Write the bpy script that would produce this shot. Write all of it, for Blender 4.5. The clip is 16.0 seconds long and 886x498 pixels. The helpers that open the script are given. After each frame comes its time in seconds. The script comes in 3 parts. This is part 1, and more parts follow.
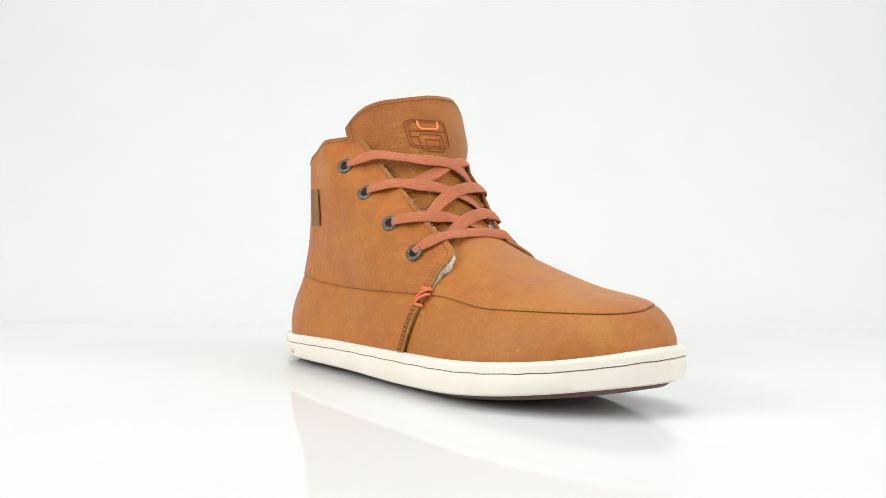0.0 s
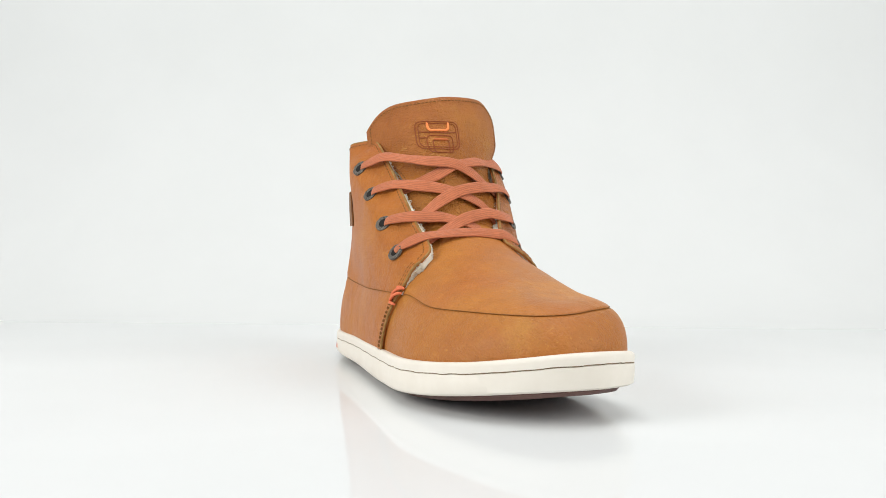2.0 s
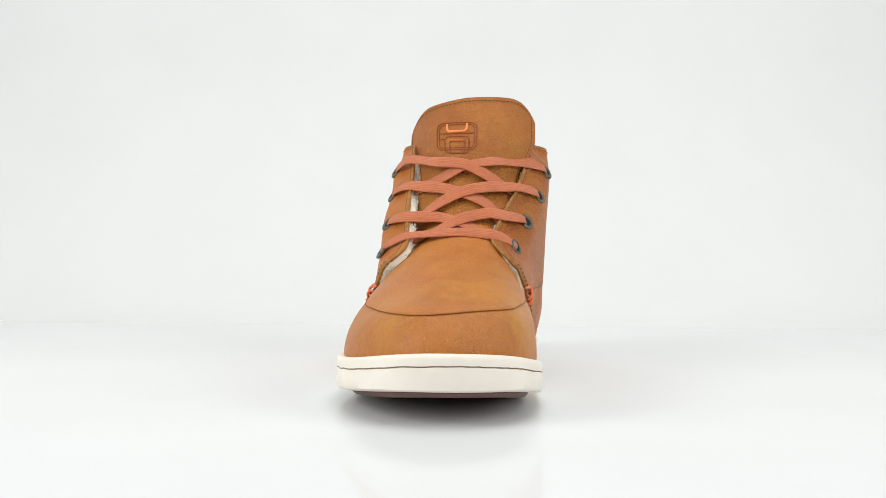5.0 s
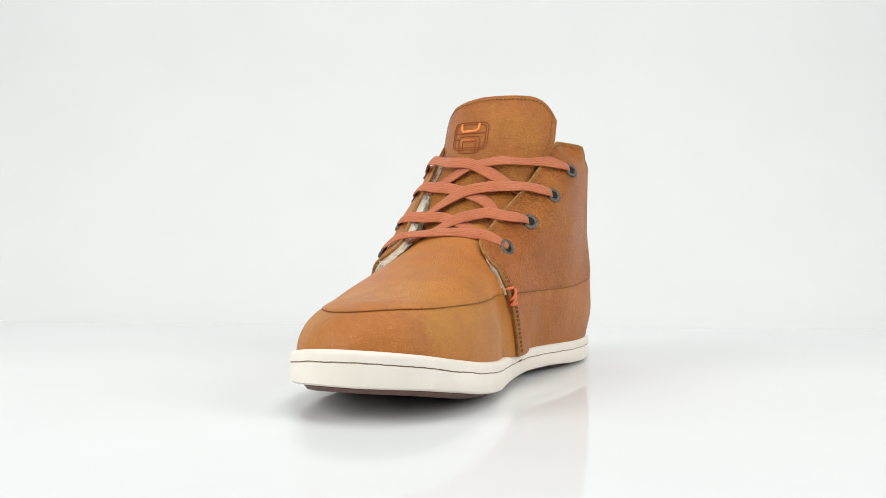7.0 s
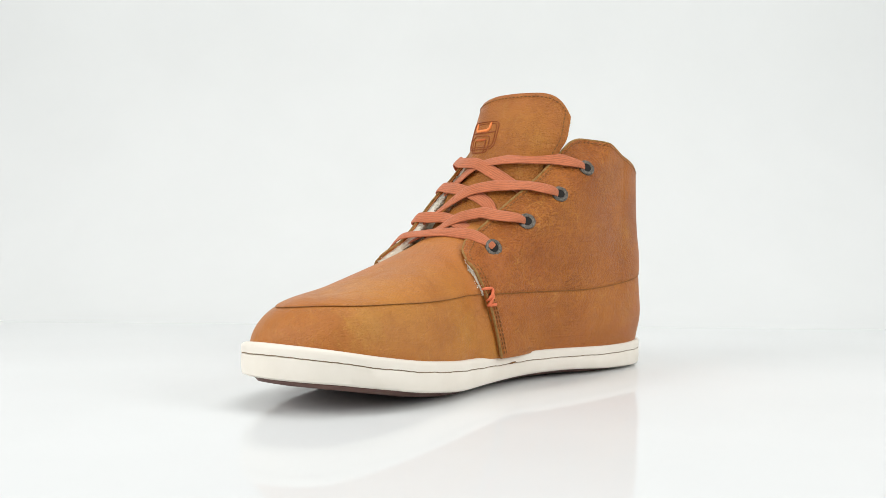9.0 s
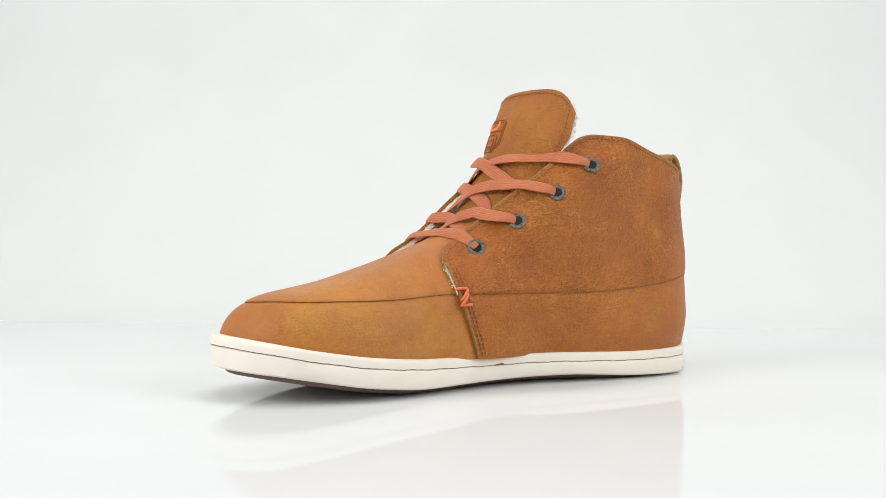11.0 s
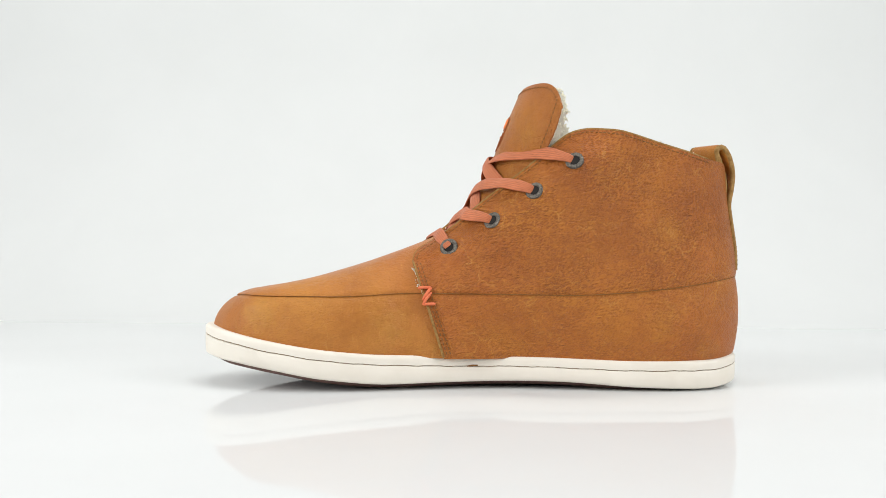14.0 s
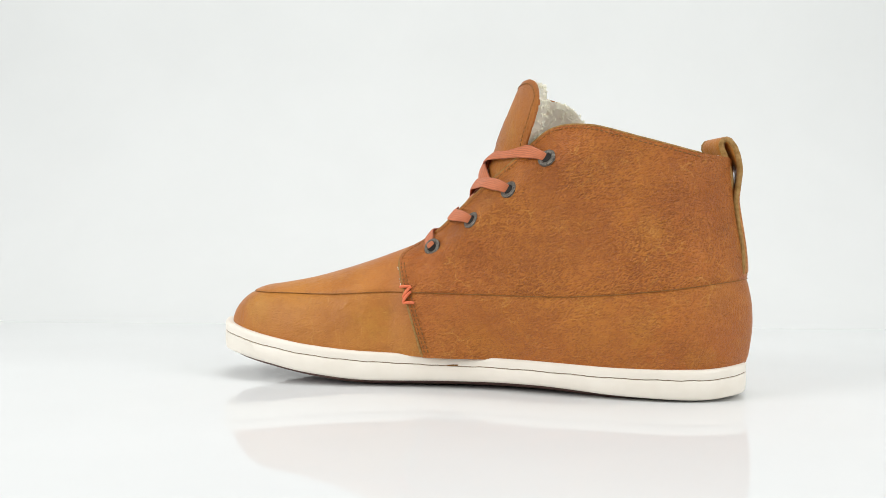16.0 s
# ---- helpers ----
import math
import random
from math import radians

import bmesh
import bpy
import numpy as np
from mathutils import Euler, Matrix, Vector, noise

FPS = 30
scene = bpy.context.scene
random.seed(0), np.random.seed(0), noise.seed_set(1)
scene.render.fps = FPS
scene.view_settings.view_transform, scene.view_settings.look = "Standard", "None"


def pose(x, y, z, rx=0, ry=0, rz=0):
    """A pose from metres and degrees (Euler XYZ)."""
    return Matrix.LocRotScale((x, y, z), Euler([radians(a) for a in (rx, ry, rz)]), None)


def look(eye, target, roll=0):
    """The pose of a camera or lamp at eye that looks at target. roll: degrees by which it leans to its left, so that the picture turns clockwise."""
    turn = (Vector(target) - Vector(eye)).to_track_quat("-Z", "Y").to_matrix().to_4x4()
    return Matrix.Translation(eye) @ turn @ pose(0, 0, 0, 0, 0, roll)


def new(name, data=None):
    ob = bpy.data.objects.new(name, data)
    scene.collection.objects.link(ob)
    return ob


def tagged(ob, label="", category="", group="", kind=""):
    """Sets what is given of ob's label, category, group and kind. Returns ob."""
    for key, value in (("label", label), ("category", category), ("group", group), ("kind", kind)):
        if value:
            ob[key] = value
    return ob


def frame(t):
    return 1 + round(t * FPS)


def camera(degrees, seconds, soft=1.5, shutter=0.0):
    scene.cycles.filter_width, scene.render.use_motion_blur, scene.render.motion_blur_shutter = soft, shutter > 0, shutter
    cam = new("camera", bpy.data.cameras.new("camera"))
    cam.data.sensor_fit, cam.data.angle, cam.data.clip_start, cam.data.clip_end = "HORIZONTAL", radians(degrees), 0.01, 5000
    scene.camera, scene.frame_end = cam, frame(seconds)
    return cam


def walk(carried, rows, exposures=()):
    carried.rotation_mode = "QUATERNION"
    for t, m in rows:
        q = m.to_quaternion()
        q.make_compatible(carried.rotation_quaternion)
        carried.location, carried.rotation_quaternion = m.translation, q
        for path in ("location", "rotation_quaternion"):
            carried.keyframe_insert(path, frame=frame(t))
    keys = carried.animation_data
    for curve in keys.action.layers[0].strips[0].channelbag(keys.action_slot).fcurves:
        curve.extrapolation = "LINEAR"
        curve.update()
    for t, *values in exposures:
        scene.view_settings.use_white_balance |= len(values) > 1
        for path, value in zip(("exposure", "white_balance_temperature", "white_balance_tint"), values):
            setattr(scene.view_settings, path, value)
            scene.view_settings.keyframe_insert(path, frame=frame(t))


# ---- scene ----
# ---------------------------------------------------------------- camera
CAM_H = 0.0828
D = 0.544
PITCH, ROLL = 0.899, 0.531
cam = camera(49.51, 16.0, soft=0.8)
VIEW = pose(0, -D, CAM_H, 90 - PITCH, 0, 0) @ pose(0, 0, 0, 0, 0, ROLL)
walk(cam, [(0.0, VIEW), (16.0, VIEW)], [(0.0, 0.04), (0.9, 0.035), (1.5, -0.03), (2.0, -0.03), (16.0, -0.03)])

# ---------------------------------------------------------------- light
AXIS_X = 0.01168          # the upright axis on which the boot turns
YAW0, RATE = -49.235, -9.0


def softbox(name, eye, target, sx, sy, watts, spread=180):
    data = bpy.data.lights.new(name, "AREA")
    data.shape, data.size, data.size_y = "RECTANGLE", sx, sy
    data.energy, data.spread = watts, radians(spread)
    ob = new(name, data)
    ob.matrix_world = look(eye, target)
    return ob


world = bpy.data.worlds.new("studio")
scene.world = world
world.use_nodes = True
world.node_tree.nodes["Background"].inputs[0].default_value = (0.99, 1.0, 0.985, 1)
world.node_tree.nodes["Background"].inputs[1].default_value = 0.43
softbox("softbox_top", (0.10, -0.10, 1.15), (0.08, 0.05, 0.0), 0.7, 0.8, 5.0)
softbox("softbox_left", (-1.15, -0.62, 0.66), (0.0, 0, 0.05), 0.7, 0.9, 5.9, 120)
softbox("softbox_right", (1.18, -0.64, 0.70), (0.06, 0, 0.05), 0.7, 0.9, 4.5, 120)


# ---------------------------------------------------------------- materials
def material(name, colour, rough=0.6, metal=0.0, spec=0.5):
    m = bpy.data.materials.new(name)
    m.use_nodes = True
    b = m.node_tree.nodes["Principled BSDF"]
    b.inputs["Base Color"].default_value = (*colour, 1)
    b.inputs["Roughness"].default_value = rough
    b.inputs["Metallic"].default_value = metal
    b.inputs["Specular IOR Level"].default_value = spec
    return m


class Nodes:
    """Short hand for node trees."""

    def __init__(self, m):
        self.tree = m.node_tree
        self.bsdf = self.tree.nodes["Principled BSDF"]
        self.coord = self.tree.nodes.new("ShaderNodeTexCoord").outputs["Object"]

    def node(self, kind, **sets):
        n = self.tree.nodes.new(kind)
        for key, value in sets.items():
            n.inputs[key.replace("_", " ")].default_value = value
        return n

    def link(self, a, b):
        self.tree.links.new(a, b)

    def noise(self, scale, detail=4, rough=0.55, stretch=None, distortion=0.0):
        n = self.node("ShaderNodeTexNoise", Scale=scale, Detail=detail, Roughness=rough, Distortion=distortion)
        src = self.coord
        if stretch:
            mp = self.node("ShaderNodeMapping", Scale=stretch[:3])
            if len(stretch) > 3:
                mp.inputs["Rotation"].default_value = stretch[3:]
            self.link(src, mp.inputs[0])
            src = mp.outputs[0]
        self.link(src, n.inputs["Vector"])
        return n.outputs["Fac"]

    def ramp(self, fac, stops):
        n = self.tree.nodes.new("ShaderNodeValToRGB")
        while len(n.color_ramp.elements) < len(stops):
            n.color_ramp.elements.new(0.5)
        for e, (at, c) in zip(n.color_ramp.elements, stops):
            e.position = at
            e.color = (*c, 1) if len(c) == 3 else c
        self.link(fac, n.inputs[0])
        return n.outputs[0]

    def step(self, fac, a, b, lo=0.0, hi=1.0):
        n = self.node("ShaderNodeMapRange")
        n.interpolation_type = "SMOOTHSTEP"
        for i, v in zip((1, 2, 3, 4), (a, b, lo, hi)):
            n.inputs[i].default_value = v
        self.link(fac, n.inputs[0])
        return n.outputs[0]

    def math(self, op, a, b):
        n = self.tree.nodes.new("ShaderNodeMath")
        n.operation = op
        for i, v in enumerate((a, b)):
            if isinstance(v, (int, float)):
                n.inputs[i].default_value = v
            else:
                self.link(v, n.inputs[i])
        return n.outputs[0]

    def mix(self, fac, a, b):
        n = self.tree.nodes.new("ShaderNodeMix")
        n.data_type = "RGBA"
        for i, v in ((0, fac), (6, a), (7, b)):
            if isinstance(v, (int, float)):
                n.inputs[i].default_value = v
            elif isinstance(v, tuple):
                n.inputs[i].default_value = (*v, 1)
            else:
                self.link(v, n.inputs[i])
        return n.outputs[2]

    def bump(self, height, strength, distance, under=None):
        n = self.node("ShaderNodeBump", Strength=strength, Distance=distance)
        self.link(height, n.inputs["Height"])
        if under is not None:
            self.link(under, n.inputs["Normal"])
        return n.outputs[0]


def leather(name, base=(0.42, 0.136, 0.023), scuff=0.5, pebble=1.0, spots=(), smooth_side=1.0, coarse_side=1.0):
    """Waxed pull-up leather; spots: places (metres) and radii of rubbed, paler patches. The hide is smoother on the outer side of the boot than on the inner one."""
    m = material(name, base, 0.5)
    n = Nodes(m)

    def tint(r, g, b):
        return (base[0] * r, base[1] * g, base[2] * b)
    cloud = n.noise(22, 5, 0.62, distortion=0.3)
    blot = n.noise(120, 5, 0.7, distortion=0.4)
    col = n.ramp(cloud, [(0.30, tint(0.80, 0.72, 0.70)), (0.48, base), (0.70, tint(1.10, 1.19, 1.12))])
    col = n.mix(n.step(n.noise(13, 3, 0.5), 0.40, 0.64, 0, 0.65), col, tint(0.90, 0.72, 0.85))
    col = n.mix(n.step(blot, 0.44, 0.66, 0, 0.30), col, tint(0.68, 0.60, 0.60))
    # pale waxy scuffs in patches
    patch = n.step(n.noise(30, 7, 0.74, distortion=0.5), 0.57, 0.74, 0, scuff)
    col = n.mix(patch, col, tint(1.16, 1.42, 1.35))
    for (x, y, z), r in spots:
        far = n.tree.nodes.new("ShaderNodeVectorMath")
        far.operation = "DISTANCE"
        n.link(n.coord, far.inputs[0])
        far.inputs[1].default_value = (x, y, z)
        ragged = n.math("ADD", far.outputs["Value"], n.math("MULTIPLY", n.math("SUBTRACT", n.noise(160, 6, 0.75), 0.5), r * 2.2))
        col = n.mix(n.step(ragged, r * 0.15, r, 0.42, 0.0), col, tint(1.14, 1.42, 1.35))
    # fine scratches in two directions
    s1 = n.step(n.noise(1, 3, 0.6, (50, 520, 520, 0.3, 0.5, 0.2)), 0.64, 0.73, 0, 0.4)
    s2 = n.step(n.noise(1, 3, 0.6, (560, 80, 60, 0.1, 0.9, 0.4)), 0.65, 0.74, 0, 0.35)
    col = n.mix(n.math("MAXIMUM", s1, s2), col, tint(1.35, 1.75, 2.2))
    # pebbled grain with fine creases
    axes = n.tree.nodes.new("ShaderNodeSeparateXYZ")
    n.link(n.coord, axes.inputs[0])
    hide = n.step(axes.outputs[1], -0.025, 0.02, smooth_side, coarse_side)
    where = n.math("MULTIPLY", n.step(n.noise(24, 4, 0.6), 0.35, 0.6, 0.55, 1.0), hide)
    warp = n.node("ShaderNodeMapping", Scale=(2.3, 1.2, 1.0), Rotation=(0.0, 0.5, 0.0))
    warp.vector_type = "TEXTURE"
    n.link(n.coord, warp.inputs[0])
    vor = n.node("ShaderNodeTexVoronoi", Scale=1250.0, Randomness=1.0)
    n.link(warp.outputs[0], vor.inputs["Vector"])
    pit = n.math("MULTIPLY", n.step(vor.outputs["Distance"], 0.05, 0.75, 1.0, 0.0), where)
    grain = n.noise(900, 4, 0.72)
    mid = n.noise(260, 5, 0.72)
    col = n.mix(n.math("MULTIPLY", hide, n.step(n.math("ADD", n.math("MULTIPLY", pit, 0.7), n.math("MULTIPLY", mid, 0.45)), 0.30, 0.95, 0, 0.50 * pebble)), col, tint(0.64, 0.51, 0.45))
    col = n.mix(n.step(mid, 0.50, 0.68, 0, 0.22), col, tint(1.2, 1.32, 1.4))
    col = n.mix(n.step(grain, 0.50, 0.72, 0, 0.16), col, tint(1.28, 1.42, 1.5))
    crack = n.node("ShaderNodeTexVoronoi", Scale=95.0, Randomness=1.0)
    crack.feature = "DISTANCE_TO_EDGE"
    bent = n.node("ShaderNodeVectorMath")
    wob = n.node("ShaderNodeTexNoise", Scale=140.0, Detail=4.0)
    n.link(n.coord, wob.inputs["Vector"])
    bent.operation = "MULTIPLY_ADD"
    n.link(wob.outputs["Color"], bent.inputs[0])
    bent.inputs[1].default_value = (0.009, 0.009, 0.009)
    n.link(n.coord, bent.inputs[2])
    n.link(bent.outputs[0], crack.inputs["Vector"])
    thin = n.math("MULTIPLY", n.step(crack.outputs["Distance"], 0.008, 0.05, 0.8, 0.0), n.step(n.noise(45, 4, 0.6), 0.50, 0.64, 0.0, 1.0))
    col = n.mix(n.math("MULTIPLY", thin, 0.85 * pebble), col, tint(1.25, 1.65, 2.2))
    # net of fine creases between the grain cells
    lean = n.node("ShaderNodeMapping", Scale=(1.7, 1.2, 1.0), Rotation=(0.2, 0.6, 0.0))
    lean.vector_type = "TEXTURE"
    n.link(bent.outputs[0], lean.inputs[0])
    net = n.node("ShaderNodeTexVoronoi", Scale=760.0, Randomness=1.0)
    net.feature = "DISTANCE_TO_EDGE"
    n.link(lean.outputs[0], net.inputs["Vector"])
    crease = n.math("MULTIPLY", n.step(net.outputs["Distance"], 0.0, 0.16, 1.0, 0.0), n.math("MULTIPLY", hide, n.step(n.noise(38, 4, 0.65), 0.34, 0.62, 0.15, 1.0)))
    col = n.mix(n.math("MULTIPLY", crease, 0.36 * pebble), col, tint(0.58, 0.46, 0.40))
    n.link(col, n.bsdf.inputs["Base Color"])
    n.link(n.math("ADD", n.step(cloud, 0.3, 0.7, 0.36, 0.48), n.math("MULTIPLY", grain, 0.06)), n.bsdf.inputs["Roughness"])
    b1 = n.bump(n.noise(70, 4, 0.55, distortion=0.6), 0.6, 0.0022)
    wrinkle = n.noise(1, 4, 0.6, (90, 90, 420, 0.0, 0.35, 0.0))
    b1 = n.bump(n.math("MULTIPLY", wrinkle, where), 0.55 * pebble, 0.0016, b1)
    b2 = n.bump(pit, 0.8 * pebble, -0.0005, b1)
    b2 = n.bump(crease, 0.55 * pebble, -0.0004, b2)
    n.link(n.bump(n.math("ADD", grain, mid), 0.2 + 0.35 * pebble, 0.0005, b2), n.bsdf.inputs["Normal"])
    n.bsdf.inputs["Specular IOR Level"].default_value = 0.36
    return m


def mottled(name, base, other, scale, rough, bump=0.2, distance=0.0003, spec=0.4, metal=0.0):
    m = material(name, base, rough, metal, spec)
    n = Nodes(m)
    fac = n.noise(scale, 5, 0.6)
    n.link(n.ramp(fac, [(0.35, base), (0.7, other)]), n.bsdf.inputs["Base Color"])
    n.link(n.step(n.noise(scale * 0.4, 3), 0.3, 0.7, rough * 0.85, min(1, rough * 1.15)), n.bsdf.inputs["Roughness"])
    n.link(n.bump(n.noise(scale * 4, 3), bump, distance), n.bsdf.inputs["Normal"])
    return m


def woven(name, base):
    m = material(name, base, 0.85, 0, 0.2)
    n = Nodes(m)
    uv = n.tree.nodes.new("ShaderNodeUVMap").outputs[0]
    sep = n.tree.nodes.new("ShaderNodeSeparateXYZ")
    n.link(uv, sep.inputs[0])
    along, across = sep.outputs[0], sep.outputs[1]
    strands = n.node("ShaderNodeTexNoise", Scale=1.0, Detail=3.0, Roughness=0.65)
    stretch = n.node("ShaderNodeMapping", Scale=(190.0, 7.0, 1.0))
    n.link(uv, stretch.inputs[0])
    n.link(stretch.outputs[0], strands.inputs["Vector"])
    wander = n.math("MULTIPLY", n.math("SUBTRACT", strands.outputs["Fac"], 0.5), 6.0)
    ribs = n.math("ABSOLUTE", n.math("SINE", n.math("ADD", n.math("MULTIPLY", across, 9.5), wander), 0), 0)
    ribs = n.math("MULTIPLY", ribs, n.math("ADD", strands.outputs["Fac"], 0.45))
    knots = n.math("ABSOLUTE", n.math("SINE", n.math("MULTIPLY", along, 2100.0), 0), 0)
    h = n.math("MULTIPLY", n.math("ADD", n.math("MULTIPLY", n.math("ADD", ribs, n.math("MULTIPLY", n.noise(420, 4, 0.7), 0.7)), 0.74), n.math("MULTIPLY", knots, 0.06)), 0.7)
    col = n.ramp(h, [(0.12, tuple(c * 0.72 for c in base)), (0.5, base), (0.9, tuple(min(1, c * 1.3) for c in base))])
    fade = n.step(n.noise(90, 4), 0.4, 0.7, 0, 0.25)
    n.link(n.mix(fade, col, (base[0] * 0.85, base[1] * 0.8, base[2] * 0.75)), n.bsdf.inputs["Base Color"])
    n.link(n.bump(h, 0.6, 0.0005), n.bsdf.inputs["Normal"])
    n.bsdf.inputs["Sheen Weight"].default_value = 0.15
    return m


TAN = leather("tan_leather", (0.465, 0.150, 0.0200), 0.5, 0.95, smooth_side=0.6, coarse_side=1.5, spots=[((-0.105, 0.043, 0.088), 0.016), ((-0.064, 0.047, 0.118), 0.006), ((0.004, -0.042, 0.100), 0.008)])
TAN_HEEL = leather("tan_leather_heel", (0.465, 0.156, 0.0210), 0.55, 0.7, smooth_side=0.6, coarse_side=1.5, spots=[((-0.102, 0.047, 0.040), 0.014), ((-0.128, 0.040, 0.024), 0.010)])
TAN_SMOOTH = leather("tan_leather_vamp", (0.505, 0.192, 0.033), 0.3, 0.45)
TAN_WORN = leather("tan_leather_worn", (0.475, 0.186, 0.031), 0.7, 0.45, [((0.042, 0.043, 0.036), 0.016), ((0.110, 0.035, 0.045), 0.014), ((0.125, -0.03, 0.045), 0.014)])
TAN_TONGUE = leather("tan_leather_tongue", (0.44, 0.155, 0.023), 0.75, 0.95, [((-0.03, 0.028, 0.140), 0.008)])
TAG = leather("dark_tag_leather", (0.25, 0.112, 0.035), 0.4, 0.8)
EDGE = mottled("raw_leather_edge", (0.27, 0.14, 0.037), (0.46, 0.27, 0.09), 420, 0.85, 0.9, 0.0008)
# darker brown that paints the shade line of the seams
SEAM = mottled("seam_shade_brown", (0.20, 0.082, 0.018), (0.28, 0.125, 0.03), 500, 0.8)
THREAD = mottled("brown_thread", (0.17, 0.076, 0.021), (0.25, 0.115, 0.032), 900, 0.8)
WELT = mottled("welt_thread", (0.20, 0.135, 0.08), (0.34, 0.25, 0.16), 700, 0.8)
ORANGE = mottled("orange_cord", (0.70, 0.16, 0.065), (0.80, 0.22, 0.10), 700, 0.75)
NEON = mottled("orange_embroidery", (0.95, 0.26, 0.07), (0.98, 0.33, 0.10), 900, 0.7)
BROWN_EMB = mottled("rust_embroidery", (0.22, 0.058, 0.016), (0.34, 0.09, 0.024), 900, 0.8)
RUST = mottled("rust_orange_thread", (0.50, 0.12, 0.03), (0.60, 0.17, 0.045), 900, 0.75)
LACE = woven("salmon_lace", (0.52, 0.165, 0.075))
SOLE = mottled("cream_rubber", (0.84, 0.79, 0.70), (0.80, 0.745, 0.65), 60, 0.5, 0.15)
OUTSOLE = mottled("brown_gum_rubber", (0.13, 0.068, 0.056), (0.16, 0.088, 0.072), 120, 0.6)
GUNMETAL = mottled("gunmetal", (0.07, 0.064, 0.055), (0.24, 0.215, 0.18), 900, 0.40, 0.7, 0.0004, 0.5, 0.8)
# near black for the discs that paint the darkness inside the eyelets
BLACK = material("eyelet_shade_disc", (0.01, 0.008, 0.006), 0.9)
FLEECE = mottled("cream_fleece", (0.98, 0.967, 0.90), (0.97, 0.95, 0.85), 140, 0.95, 0.3, 0.0006, 0.1)


def downy(m, share):
    """Lets light pass through the fibres."""
    tree = m.node_tree
    solid = tree.nodes["Principled BSDF"]
    through_light = tree.nodes.new("ShaderNodeBsdfTranslucent")
    tree.links.new(solid.inputs["Base Color"].links[0].from_socket, through_light.inputs["Color"])
    both = tree.nodes.new("ShaderNodeMixShader")
    both.inputs[0].default_value = share
    tree.links.new(solid.outputs[0], both.inputs[1])
    tree.links.new(through_light.outputs[0], both.inputs[2])
    tree.links.new(both.outputs[0], tree.nodes["Material Output"].inputs["Surface"])


downy(FLEECE, 0.6)
WOOL = mottled("pale_wool_lining", (0.90, 0.87, 0.76), (0.80, 0.76, 0.64), 260, 0.95, 0.8, 0.001, 0.1)

FLOOR = material("white_gloss_acrylic", (0.76, 0.775, 0.77), 0.06, 0, 0.5)
nf = Nodes(FLOOR)
nf.link(nf.step(nf.noise(5, 4), 0.3, 0.7, 0.035, 0.06), nf.bsdf.inputs["Roughness"])
nf.link(nf.ramp(nf.noise(9, 4), [(0.3, (0.745, 0.76, 0.757)), (0.7, (0.765, 0.78, 0.777))]), nf.bsdf.inputs["Base Color"])
nf.bsdf.inputs["IOR"].default_value = 1.125
PAPER = mottled("white_backdrop_paper", (0.745, 0.76, 0.75), (0.725, 0.74, 0.73), 7, 0.9, 0.1)


# ---------------------------------------------------------------- mesh helpers
def lerp(a, b, t):
    return a + (b - a) * t


SLOPES = {}


def slopes(xs, ys):
    d = [(b - a) / (q - p) for a, b, p, q in zip(ys, ys[1:], xs, xs[1:])]
    m = [d[0]] + [0.0 if a * b <= 0 else 2 * a * b / (a + b) for a, b in zip(d, d[1:])] + [d[-1]]
    return m


def table(x, xs, ys):
    """A smooth curve through the points, with no overshoot."""
    if x <= xs[0]:
        return float(ys[0])
    if x >= xs[-1]:
        return float(ys[-1])
    if isinstance(ys, tuple):
        key = (xs, ys)
        m = SLOPES.get(key)
        if m is None:
            m = SLOPES[key] = slopes(xs, ys)
    else:
        m = slopes(xs, ys)
    i = 0
    while xs[i + 1] < x:
        i += 1
    h = xs[i + 1] - xs[i]
    t = (x - xs[i]) / h
    return float((1 + 2 * t) * (1 - t) ** 2 * ys[i] + t * (1 - t) ** 2 * h * m[i] + t * t * (3 - 2 * t) * ys[i + 1] + t * t * (t - 1) * h * m[i + 1])


def smooth(x, a, b):
    t = min(1.0, max(0.0, (x - a) / (b - a)))
    return t * t * (3 - 2 * t)


def part(name, bm, mat, parent=None, label="", soft=True, scale=0.001, normals=True):
    if scale != 1:
        bmesh.ops.scale(bm, vec=(scale,) * 3, verts=bm.verts)
    if normals:
        bmesh.ops.recalc_face_normals(bm, faces=bm.faces)
    me = bpy.data.meshes.new(name)
    bm.to_mesh(me)
    bm.free()
    if soft:
        me.polygons.foreach_set("use_smooth", [True] * len(me.polygons))
        me.set_sharp_from_angle(angle=radians(50))
    me.materials.append(mat)
    ob = new(name, me)
    ob.parent = parent
    if label:
        tagged(ob, label)
    return ob


def grid_normals(P):
    du = np.gradient(P, axis=0)
    dv = np.gradient(P, axis=1)
    n = np.cross(du, dv)
    return n / np.maximum(np.linalg.norm(n, axis=2, keepdims=True), 1e-9)


